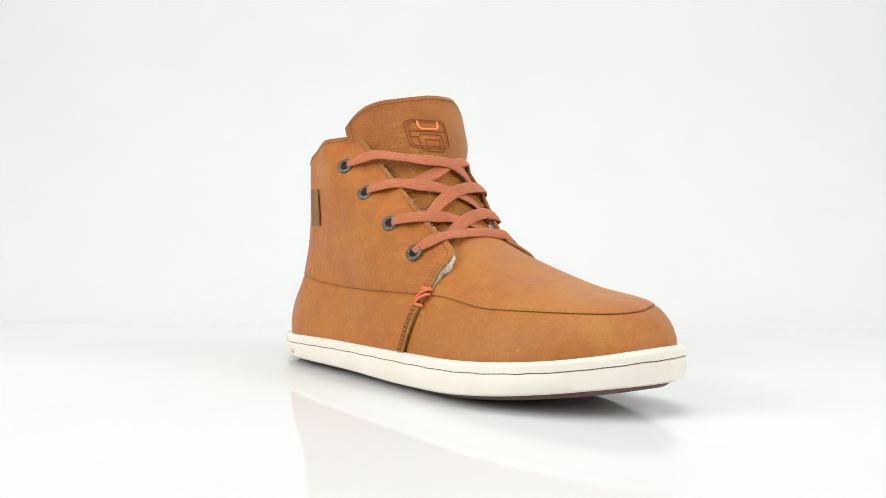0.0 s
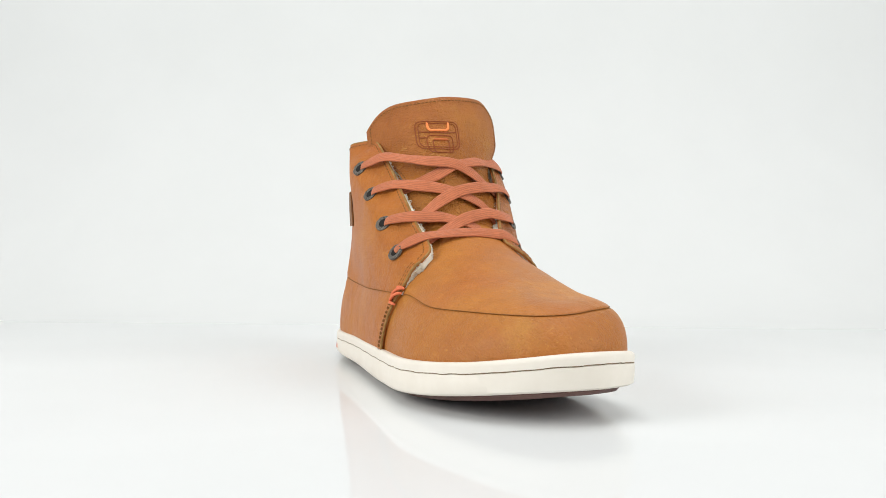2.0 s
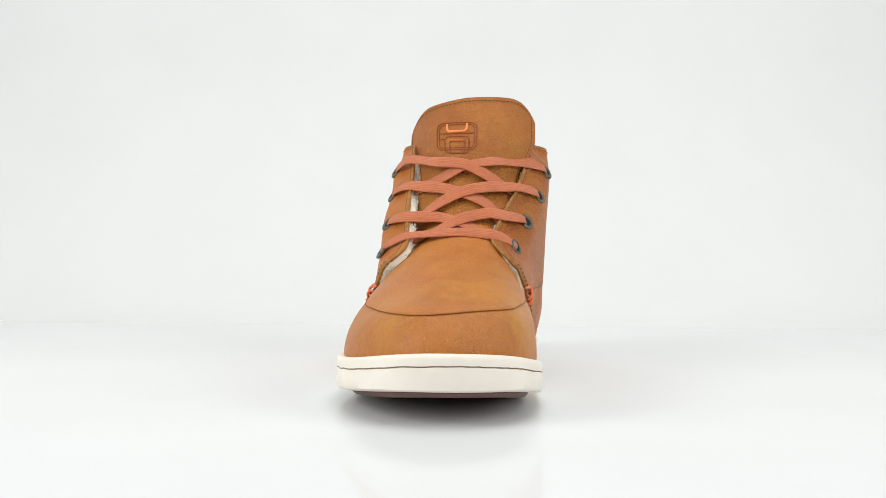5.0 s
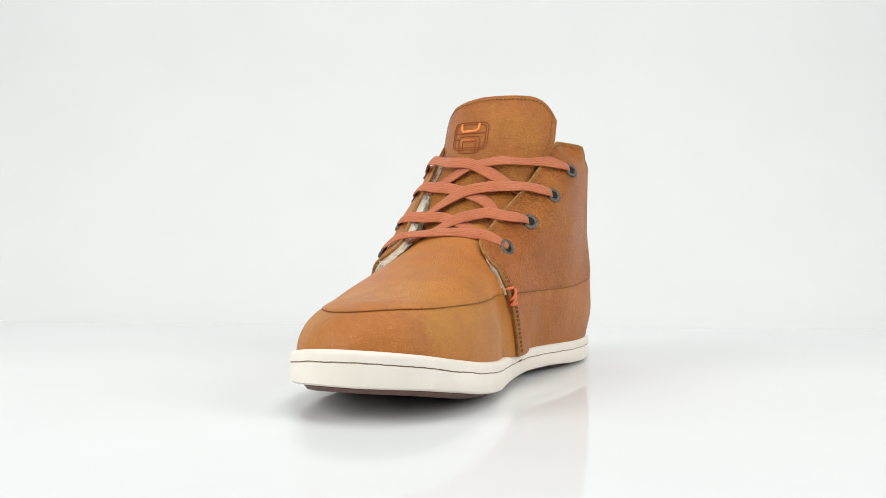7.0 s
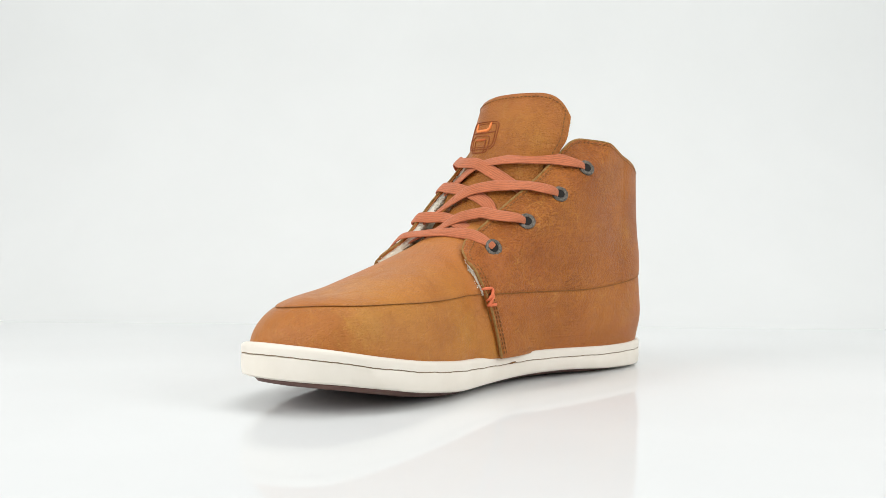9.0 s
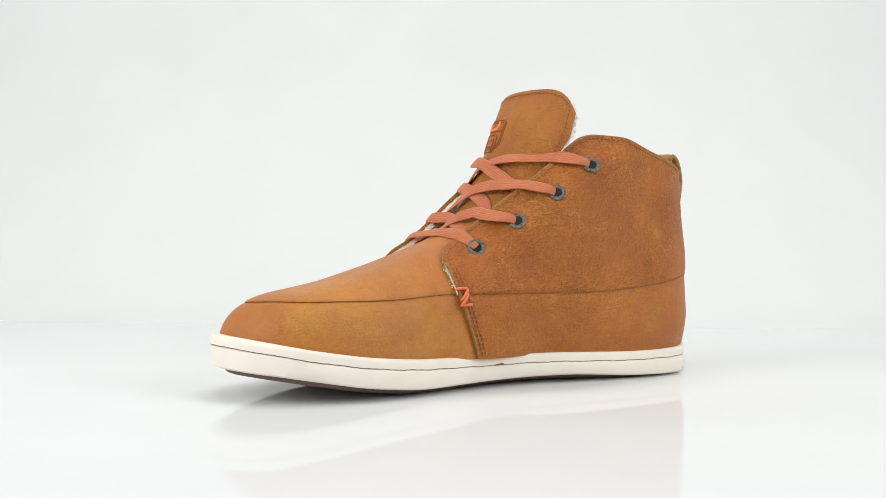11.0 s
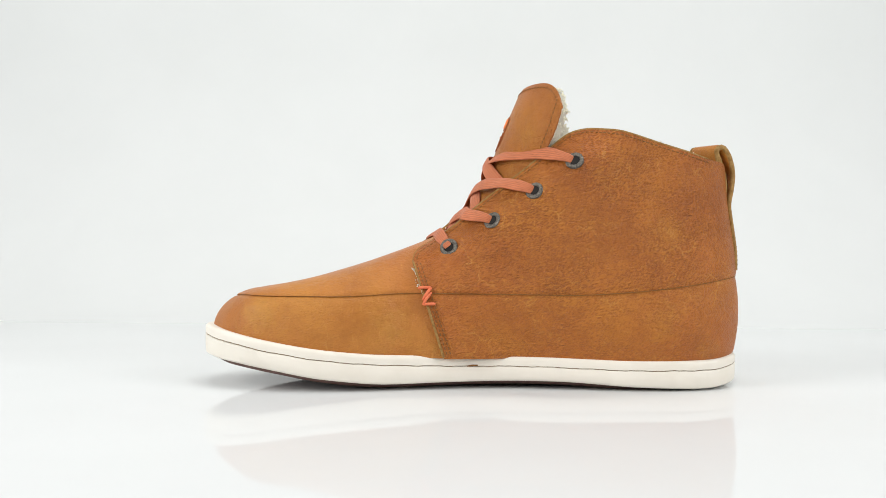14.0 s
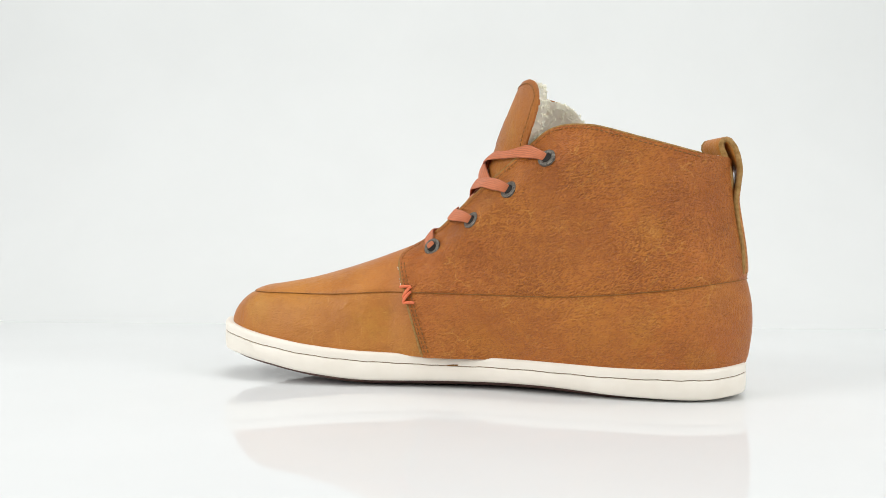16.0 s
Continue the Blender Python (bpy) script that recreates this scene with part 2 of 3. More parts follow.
def sheet(P, thick, out=0.0, flip=False, roll=True, bm=None, open_top=False):
    """A leather sheet over the grid P (mm): the outer face lies `out` off it, the inner one `thick` below; rolled borders."""
    P = np.array(P, float)
    n = grid_normals(P) * (-1 if flip else 1)
    U, V = P.shape[:2]
    drop = np.zeros((U, V, 1))
    if roll:
        drop[0, :] = drop[-1, :] = drop[:, 0] = drop[:, -1] = 0.24 * thick
    if open_top:
        drop[1:-1, -1] = 0
    top = P + n * (out - drop)
    low = P + n * (out - thick)
    bm = bm or bmesh.new()
    vt = [[bm.verts.new(top[i, j]) for j in range(V)] for i in range(U)]
    vl = [[bm.verts.new(low[i, j]) for j in range(V)] for i in range(U)]
    for i in range(U - 1):
        for j in range(V - 1):
            bm.faces.new((vt[i][j], vt[i + 1][j], vt[i + 1][j + 1], vt[i][j + 1]))
            bm.faces.new((vl[i][j], vl[i][j + 1], vl[i + 1][j + 1], vl[i + 1][j]))
    rim = [(i, 0) for i in range(U)] + [(U - 1, j) for j in range(1, V)] + [(i, V - 1) for i in range(U - 2, -1, -1)] + [(0, j) for j in range(V - 2, 0, -1)]
    for (a, b), (c, d) in zip(rim, rim[1:] + rim[:1]):
        bm.faces.new((vt[a][b], vl[a][b], vl[c][d], vt[c][d]))
    return bm


def tube(bm, pts, r, sides=8, closed=False, flat=None):
    """A round cord along pts (mm)."""
    pts = [Vector(p) for p in pts]
    rings = []
    up = Vector((0.3, 0.2, 1)).normalized()
    m = len(pts)
    for i, p in enumerate(pts):
        a, b = (pts[i - 1], pts[(i + 1) % m]) if closed else (pts[max(i - 1, 0)], pts[min(i + 1, m - 1)])
        d = (b - a).normalized()
        s = d.cross(up)
        s = s.normalized() if s.length > 1e-6 else d.orthogonal().normalized()
        q = s.cross(d)
        k = 1.0 if closed or 0 < i < m - 1 else 0.55
        rings.append([bm.verts.new(p + (s * math.cos(2 * math.pi * j / sides) + q * math.sin(2 * math.pi * j / sides)) * r * k) for j in range(sides)])
    for i in range(m if closed else m - 1):
        A, B = rings[i], rings[(i + 1) % m]
        for j in range(sides):
            bm.faces.new((A[j], A[(j + 1) % sides], B[(j + 1) % sides], B[j]))
    if not closed:
        bm.faces.new(rings[0])
        bm.faces.new(rings[-1][::-1])
    return bm


def spline(pts, n):
    """n + 1 points evenly along a Catmull-Rom curve through pts."""
    P = np.array(pts, float)
    P = np.vstack([2 * P[0] - P[1], P, 2 * P[-1] - P[-2]])
    out = []
    for i in range(1, len(P) - 2):
        a, b, c, d = P[i - 1:i + 3]
        for t in np.linspace(0, 1, 16, endpoint=False):
            out.append(0.5 * (2 * b + (c - a) * t + (2 * a - 5 * b + 4 * c - d) * t ** 2 + (3 * b - a - 3 * c + d) * t ** 3))
    out.append(P[-2])
    out = np.array(out)
    s = np.concatenate([[0], np.cumsum(np.linalg.norm(np.diff(out, axis=0), axis=1))])
    at = np.linspace(0, s[-1], n + 1)
    return np.stack([np.interp(at, s, out[:, k]) for k in range(out.shape[1])], 1)


# ---------------------------------------------------------------- the studio
def studio():
    xs = np.linspace(-3.0, 3.0, 41)
    low = [(-3.0, 0.0), (-1.5, 0.0), (-0.6, 0.0), (0.0, 0.0), (0.28, 0.0), (0.36, 0.0)]
    R, y0 = 0.32, 0.30
    prof = [(y0 + R * math.sin(a), R - R * math.cos(a) - 0.001) for a in np.linspace(0, math.pi / 2, 40)]
    prof += [(y0 + R, 0.7), (y0 + R, 1.2), (y0 + R, 2.4)]
    for name, rows, mat, label in (("floor", low, FLOOR, "glossy white acrylic studio floor"),
                                   ("backdrop", prof, PAPER, "white paper backdrop curving up behind the floor")):
        bm = bmesh.new()
        V = [[bm.verts.new((x, y, z)) for y, z in rows] for x in xs]
        for i in range(len(xs) - 1):
            for j in range(len(rows) - 1):
                bm.faces.new((V[i][j], V[i + 1][j], V[i + 1][j + 1], V[i][j + 1]))
        ob = part(name, bm, mat, scale=1, normals=False)
        tagged(ob, label, "floor" if name == "floor" else "backdrop", kind="structure")


studio()

# ---------------------------------------------------------------- shape of the boot (mm, toe along +x, inner side +y)
SX = (-150, -130, -100, -60, -20, 20, 60, 90, 115, 132, 141)
SOLE_L = (22.1, 40.3, 44.8, 40.6, 33.4, 35.8, 42.2, 42.0, 36.2, 25.2, 9.5)
SOLE_R = (21.0, 35.0, 42.4, 46.0, 51.0, 56.0, 60.0, 54.5, 43.3, 30.4, 16.6)
outline = [(-153.8, -0.5)] + list(zip(SX, SOLE_L)) + [(143.4, -2.5)] + [(x, -r) for x, r in zip(SX[::-1], SOLE_R[::-1])] + [(-153.8, -0.5)]
OUT = spline(outline, 240)[:-1]
# height of the sole's upper and lower rim, inner and outer side
RIM_X = (-155, -130, -90, -45, 0, 40, 75, 105, 128, 144)
TOP_L = (21.2, 19.0, 19.0, 20.1, 20.4, 21.5, 24.2, 28.6, 32.8, 35.3)
TOP_R = (20.5, 20.8, 22.2, 23.0, 23.4, 24.0, 25.4, 28.0, 31.6, 35.0)
LOW_L = (5.5, 3.8, 4.8, 7.2, 6.8, 6.2, 9.0, 13.6, 16.8, 18.2)
LOW_R = (5.5, 6.4, 7.0, 7.0, 6.5, 7.2, 9.4, 12.6, 15.8, 18.2)


def by_side(x, y, low, high):
    w = min(1.0, max(0.0, (y + 2) / 30 + 0.5))
    return lerp(table(x, RIM_X, high), table(x, RIM_X, low), w)


def sole_top(x, y=0.0):
    return by_side(x, y, TOP_L, TOP_R)


def sole_bottom(x, y=0.0):
    return by_side(x, y, LOW_L, LOW_R)


def inset(P, d):
    t = np.roll(P, -1, 0) - np.roll(P, 1, 0)
    n = np.stack([-t[:, 1], t[:, 0]], 1)
    n /= np.linalg.norm(n, axis=1, keepdims=True)
    c = P.mean(0)
    if ((c - P) * n).sum() < 0:
        n = -n
    return P + n * d


def ring_loft(rows, cap_low=True, cap_high=True, under=0, rear=1.0):
    """Loft closed rings; each row is (inset, height function)."""
    bm = bmesh.new()
    R = []
    for d, zf in rows:
        Q = inset(OUT, d)
        if under:
            k = np.array([lerp(rear, under, smooth(o[0], 80, 143)) for o in OUT])[:, None]
            Q = OUT + (Q - OUT) * k
        R.append([bm.verts.new((q[0], q[1], zf(o[0], o[1]))) for q, o in zip(Q, OUT)])
    m = len(OUT)
    for A, B in zip(R, R[1:]):
        for j in range(m):
            bm.faces.new((A[j], A[(j + 1) % m], B[(j + 1) % m], B[j]))
    for use, ring in ((cap_low, R[0]), (cap_high, R[-1])):
        if use:
            c = bm.verts.new(sum((v.co for v in ring), Vector()) / m)
            for j in range(m):
                bm.faces.new((ring[j], ring[(j + 1) % m], c))
    return bm


def slit(x, y=0.0):
    return sole_top(x, y) - 5.2 + 0.14 * math.sin(x * 0.31 + y * 0.23) + 0.1 * math.sin(x * 0.83 - y * 0.5)


# heel and foot walls
WX = (-130, -100, -60, -20, 10, 30)
WZ = (20, 40, 54, 90, 124, 142)
WALL_L = ((38, 43.0, 38.3, 31.8, 34.0, 35.0), (40, 46.5, 43.8, 37.0, 37.4, 36.8), (40, 46.5, 45.4, 39.4, 37.0, 34.6),
          (36, 43.0, 47.0, 40.5, 30.5, 24.0), (31, 43.5, 49.0, 43.0, 32.0, 24.0), (29, 43.5, 49.5, 43.0, 32.0, 24.0))
WALL_R = ((34, 39.0, 44.0, 49.0, 52.0, 53.5), (35, 38.5, 43.5, 49.2, 51.0, 51.0), (34, 36.5, 41.0, 47.3, 48.0, 45.8),
          (27, 33.0, 42.6, 47.2, 43.0, 34.6), (25, 34.0, 46.0, 43.8, 37.0, 30.0), (24, 34.0, 46.0, 43.8, 37.0, 30.0))
HEEL_Z, HEEL_X = (19, 28, 39, 50, 62, 73, 85, 98, 114, 125, 140), (-153, -154.5, -155.5, -154.8, -152.3, -150.6, -148.6, -146.2, -144.2, -143.4, -143)
RIDGE_X = (-40, -25, -16, 0, 16, 28, 39, 52, 68, 84, 100, 112, 140)
RIDGE_Z = (108, 104, 100, 93, 84.0, 79.0, 74.8, 70.1, 65.0, 60.4, 56.8, 54.4, 36)
SEAM_X, SEAM_Z = (-158, -145, -111, -82, -52, -22, 26, 80, 140), (64.5, 63, 58.5, 55.5, 54, 54, 54, 53, 53)
# front and top border of the quarters, from the lower front corner over the eyelets and along the collar to the heel
BORDER = [(30, 71), (27.5, 76), (20, 81), (8, 89.5), (-5, 101), (-14, 108.5), (-28, 119.5), (-38, 128), (-46, 135), (-53, 139.8), (-62, 142), (-71, 141.2),
          (-82, 139), (-97, 135), (-112, 131), (-128, 127), (-143.4, 125.5)]


def ridge(x):
    return table(x, RIDGE_X, RIDGE_Z)


def seam(x):
    return table(x, SEAM_X, SEAM_Z)


def wall(x, z, side):
    W = WALL_L if side > 0 else WALL_R
    col = [table(x, WX, row) for row in W]
    return table(z, WZ, col)


def foot_width(x, side):
    """Half width of the upper where it meets the sole."""
    W = SOLE_L if side > 0 else SOLE_R
    w = table(x, SX, W) - 3.0 + (0.9 * smooth(x, 20, 60) if side > 0 else -0.5 + 0.2 * smooth(x, 60, 95))
    if side > 0:
        w = max(w, 36.4 - 0.004 * (x - 15) ** 2)
    return w


def spine_y(x):
    return table(x, (-40, 20, 60, 112), (0, -1.5, -2.5, 0.5))


def fore_y(x, z, side):
    zb, zr = sole_top(x, side * 40), ridge(x)
    f = min(1.0, max(0.0, (z - zb) / (zr - zb)))
    w = foot_width(x, side) - side * spine_y(x)
    return spine_y(x) + side * w * (1 - f ** (2.75 if side > 0 else 2.1)) ** (1 / (3.0 if side > 0 else 2.1))


def edge_gap(x, z):
    """Distance to the eyestay border (its part ahead of the collar)."""
    best = 1e9
    for (ax, az), (bx, bz) in zip(BORDER[:10], BORDER[1:11]):
        dx, dz = bx - ax, bz - az
        t = min(1, max(0, ((x - ax) * dx + (z - az) * dz) / (dx * dx + dz * dz)))
        best = min(best, math.hypot(x - ax - t * dx, z - az - t * dz))
    return best


HEEL_C = -100.0


def quarter_point(x, z, side):
    """A point on the rear upper."""
    if x < HEEL_C:
        xb = table(z, HEEL_Z, HEEL_X)
        a = min(1.0, (HEEL_C - x) / (HEEL_C - xb))
        p = lerp(2.0, 1.6, smooth(z, 25, 60))
        w = wall(HEEL_C, z, side) * (1 - a ** p) ** (1 / p)
        return Vector((x, side * w + lerp(3.0, 15.0, smooth(z, 25, 80)) * a ** 1.4, z))
    y = wall(x, z, side)
    d = edge_gap(x, z)
    y -= 12.5 * (1 - smooth(d, 0, 17)) * smooth(z, 66, 84)
    y = max(y, side * fore_y(x, z, side) + 1.2 + 2.5 * smooth(z, 60, 75) * (1 - smooth(d, 4, 14)))
    return Vector((x, side * y, z))


def front_foot(side):
    """Where the front edge of the quarter meets the sole."""
    return 13.8 if side > 0 else 11.0


def quarter_columns(side, n):
    """Columns of (x, z) lines from the sole to the border, front edge first."""
    top = spline(BORDER, n)
    cols = []
    for i in range(n + 1):
        c = i / n
        tx, tz = top[i]
        # bottom end of the column; the heel columns close up on the heel curve
        bx = lerp(front_foot(side), -153.0, min(1.0, (c ** 0.92)))
        cols.append(((bx, sole_top(bx, side * 40 * smooth(bx, -152, -125)) - 1.0), (tx, tz)))
    return cols


def quarter_grid(side, n, m, low):
    """The band under the seam (low) or the piece over it, as an n by m grid."""
    rows = []
    for (bx, bz), (tx, tz) in quarter_columns(side, n):
        line = []
        ss = np.linspace(0, 1, 81)
        # heel: follow the heel curve at the last columns
        def at(s):
            z = lerp(bz, tz, s)
            x = lerp(bx, tx, s)
            bow = 2.2 * math.sin(math.pi * s) * smooth(bx, -60, 11)
            x += bow * 0.4
            if bx < HEEL_C or tx < HEEL_C:
                fb = (HEEL_C - bx) / (HEEL_C + 153.0)
                ft = (HEEL_C - tx) / (HEEL_C + 143.4)
                f = lerp(fb, ft, s)
                if f > 0:
                    x = HEEL_C + (table(z, HEEL_Z, HEEL_X) - HEEL_C) * min(f, 1.0)
            return x, z
        cut, last = 0.5, -1.0
        for s in ss:
            x, z = at(s)
            d = z - seam(x)
            if d > 0:
                cut = s - (ss[1] - ss[0]) * d / max(d - last, 1e-6)
                break
            last = d
        span = np.linspace(0, cut, m) if low else np.linspace(cut, 1, m)
        rows.append([quarter_point(*at(s), side) for s in span])
    return rows


def joined_grid(n, m, low):
    """Both sides in one piece, round the heel."""
    L = quarter_grid(1, n, m, low)
    Rr = quarter_grid(-1, n, m, low)
    return np.array(L + Rr[::-1][1:], float)


def fore_grid(m_low, m_high):
    """Columns round the front of the foot, from the inner side over the toe to the outer one, base to spine."""
    depth = np.array([lerp(2.9, 4.4, smooth(o[0], 115, 143)) for o in OUT])[:, None]
    ledge = OUT + (inset(OUT, 1.0) - OUT) * depth
    tip = int(np.argmax(ledge[:, 0]))
    TIP = float(ledge[tip, 0])
    sides = {1: ledge[tip - 45:tip + 1], -1: ledge[tip:tip + 46][::-1]}
    # outline ahead of the seam, ordered from the inner side round the toe
    base = []
    for x in np.concatenate([np.linspace(-26, 100, 44), 100 + (TIP - 100.2) * np.sin(np.linspace(0, math.pi / 2, 26)[1:])]):
        base.append((x, 1))
    base += [(x, -1) for x, _ in base[::-1][1:]]
    low, high = [], []
    for x, side in base:
        by = lerp(side * foot_width(x, side), float(np.interp(x, sides[side][:, 0], sides[side][:, 1])), smooth(x, 70, 100))
        kx = x if x < 60 else 60 + 50 * math.sin((x - 60) / (TIP - 60) * math.pi / 2 * 0.98) ** 1.0 * 1.0
        kx = min(kx, x)
        ky = spine_y(kx)
        zb, zr = sole_top(x, by) - 1.0, ridge(kx)
        q = smooth(x, 85, TIP)
        full = 0.95 * math.sin(math.pi * q) if side > 0 else 0.25 * math.sin(math.pi * q)
        a, b = 2 / (lerp(3.0 if side > 0 else 2.1, 1.95, q) + full), 2 / (lerp(2.75 if side > 0 else 2.1, 1.85, q) + full)
        line = []
        for f in np.linspace(0, math.pi / 2, 90):
            h, v = max(0.0, math.cos(f)) ** a, math.sin(f) ** b
            line.append((kx + (x - kx) * h, ky + (by - ky) * h, zb + (zr - zb) * v))
        line = np.array(line)
        s = np.concatenate([[0], np.cumsum(np.linalg.norm(np.diff(line, axis=0), axis=1))])
        cut = float(np.interp(seam(x) - (2.2 - 1.2 * max(-1.0, min(1.0, by / 28))) * smooth(x, 30, 70), line[:, 2], s))
        for out, span in ((low, np.linspace(0, cut - 0.08, m_low)), (high, np.linspace(cut + 0.08, s[-1] - 0.01, m_high))):
            out.append([[np.interp(t, s, line[:, k]) for k in range(3)] for t in span])
    return np.array(low), np.array(high)


def dashes(bm, pts, pitch=2.4, length=1.6, r=0.33, gap=0):
    """Stitches along a line of points."""
    pts = np.array(pts, float)
    s = np.concatenate([[0], np.cumsum(np.linalg.norm(np.diff(pts, axis=0), axis=1))])
    t = pitch * 0.5
    while t + length < s[-1]:
        seg = [[np.interp(q, s, pts[:, k]) for k in range(3)] for q in (t, t + length * 0.5, t + length)]
        tube(bm, seg, r, 5)
        t += pitch


def out_normal(x, z, side, e=1.0):
    p = quarter_point(x, z, side)
    n = (quarter_point(x - e, z, side) - p).cross(quarter_point(x, z + e, side) - p)
    n.normalize()
    return n if n.y * side > 0 else -n


BOOT = new("boot")
tagged(BOOT, "tan leather lace-up ankle boot with cream rubber sole", "boot")


def sole_parts():
    foxing = ring_loft([(0.9, lambda x, y: slit(x, y) + 0.10), (0.12, lambda x, y: slit(x, y) + 0.30), (0.0, lambda x, y: sole_top(x, y) - 2.2), (0.25, lambda x, y: sole_top(x, y) - 0.9),
                        (1.1, lambda x, y: sole_top(x, y) - 0.1), (2.2, lambda x, y: sole_top(x, y) + 0.1), (6.0, lambda x, y: sole_top(x, y) - 0.3)])
    part("foxing_strip", foxing, SOLE, BOOT, "cream rubber upper strip of the sole")
    mid = ring_loft([(4.0, lambda x, y: sole_bottom(x, y) + 0.2), (2.0, lambda x, y: sole_bottom(x, y)), (0.8, lambda x, y: sole_bottom(x, y) + 0.5), (0.15, lambda x, y: sole_bottom(x, y) + 1.6),
                     (0.0, lambda x, y: lerp(sole_bottom(x, y), slit(x, y), 0.5)), (0.0, lambda x, y: slit(x, y) - 0.55), (0.15, lambda x, y: slit(x, y) - 0.28), (0.9, lambda x, y: slit(x, y) - 0.12)], under=3.2)
    part("midsole", mid, SOLE, BOOT, "cream rubber midsole sidewall")
    welt = ring_loft([(0.75, lambda x, y: slit(x, y) - 0.3), (0.75, lambda x, y: slit(x, y) + 0.5)])
    part("welt_groove", welt, WELT, BOOT, "brown groove round the sole")
    out = ring_loft([(7.0, lambda x, y: max(2.7, sole_bottom(x, y) - 3.2)), (5.2, lambda x, y: max(2.7, sole_bottom(x, y) - 3.2)), (3.6, lambda x, y: max(2.8, sole_bottom(x, y) - 2.4)), (2.9, lambda x, y: sole_bottom(x, y) - 0.6), (3.1, lambda x, y: sole_bottom(x, y) + 0.4)], under=2.2, rear=2.4)
    part("outsole", out, OUTSOLE, BOOT, "brown gum rubber outsole")
    # threads in the groove
    bm = bmesh.new()
    Q = inset(OUT, 0.32)
    dashes(bm, [(q[0], q[1], slit(o[0], o[1]) + 0.05) for q, o in zip(Q, OUT)], 5.2, 4.0, 0.22)
    part("welt_stitching", bm, WELT, BOOT)


def upper_parts():
    low, high = fore_grid(14, 30)
    side_cols = [i for i in range(len(low)) if low[i][0][0] > 3]
    part("toe_band", sheet(low[side_cols[0]:side_cols[-1] + 1], 1.8, -0.05, True), TAN_WORN, BOOT, "scuffed tan leather band round the toe")
    # thin dark cord along the toe seam, drawn in for its shade
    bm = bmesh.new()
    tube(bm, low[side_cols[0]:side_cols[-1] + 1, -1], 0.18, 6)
    part("toe_seam_shade", bm, SEAM, BOOT, "thin dark cord painting the shade line of the toe seam")
    # the same painted shade line along the heel seam
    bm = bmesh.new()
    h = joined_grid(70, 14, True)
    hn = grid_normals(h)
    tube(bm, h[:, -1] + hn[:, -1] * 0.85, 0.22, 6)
    part("heel_seam_shade", bm, SEAM, BOOT, "thin dark cord painting the shade line of the heel seam")
    part("vamp", sheet(high, 2.0, 0.3, True, open_top=True), TAN_SMOOTH, BOOT, "smooth tan leather vamp")
    part("heel_band", sheet(joined_grid(110, 14, True), 2.0, 0.85), TAN_HEEL, BOOT, "tan leather lower heel band")
    part("quarter", sheet(joined_grid(120, 34, False), 2.2, 1.2), TAN, BOOT, "grained tan leather quarter with eyelet facings")


sole_parts()
upper_parts()


def under_lining():
    """Dark leather under the seams, so that no light shows through."""
    low, high = fore_grid(10, 20)
    cols = [i for i in range(len(low)) if low[i][0][0] > 0]
    g = np.concatenate([low, high[:, 1:5]], 1)[cols[0]:cols[-1] + 1]
    part("seam_backing", sheet(g, 1.0, -1.3, True), EDGE, BOOT, "brown backing under the toe seam")
    g = np.concatenate([joined_grid(50, 6, True)[:, 3:], joined_grid(50, 16, False)[:, 1:3]], 1)
    part("heel_backing", sheet(g, 1.0, -0.6), EDGE, BOOT, "brown backing under the heel seam")


under_lining()


# ---------------------------------------------------------------- fleece lining, tongue
def fleece_grid():
    g = joined_grid(110, 40, False)
    g[:, -1] += (g[:, -1] - g[:, -2]) / np.linalg.norm(g[:, -1] - g[:, -2], axis=1, keepdims=True) * 0.4
    # tucked well under the inner facing
    rows = np.arange(g.shape[1])
    for col in g:
        tuck = 0.045 * smooth(col[-1][0], -80, -62) if col[-1][1] > 0 else 0.018 * smooth(col[-1][0], -80, -62)
        col[:] = np.stack([np.interp(rows * (1 - tuck), rows, col[:, k]) for k in range(3)], 1)
    for e, i in ((0, 1), (-1, -2)):
        d = g[e] - g[i]
        g[e] += d / np.linalg.norm(d, axis=1, keepdims=True) * 0.4
    return g


def tufted(bm, amount, size):
    for v in bm.verts:
        n = noise.noise_vector(v.co * size) + 0.28 * noise.noise_vector(v.co * size * 2.6)
        v.co += n * amount
    return bm


part("fleece_lining", tufted(sheet(fleece_grid(), 3.4, -0.9, roll=False), 0.6, 0.3), WOOL, BOOT, "cream fleece lining along the opening")



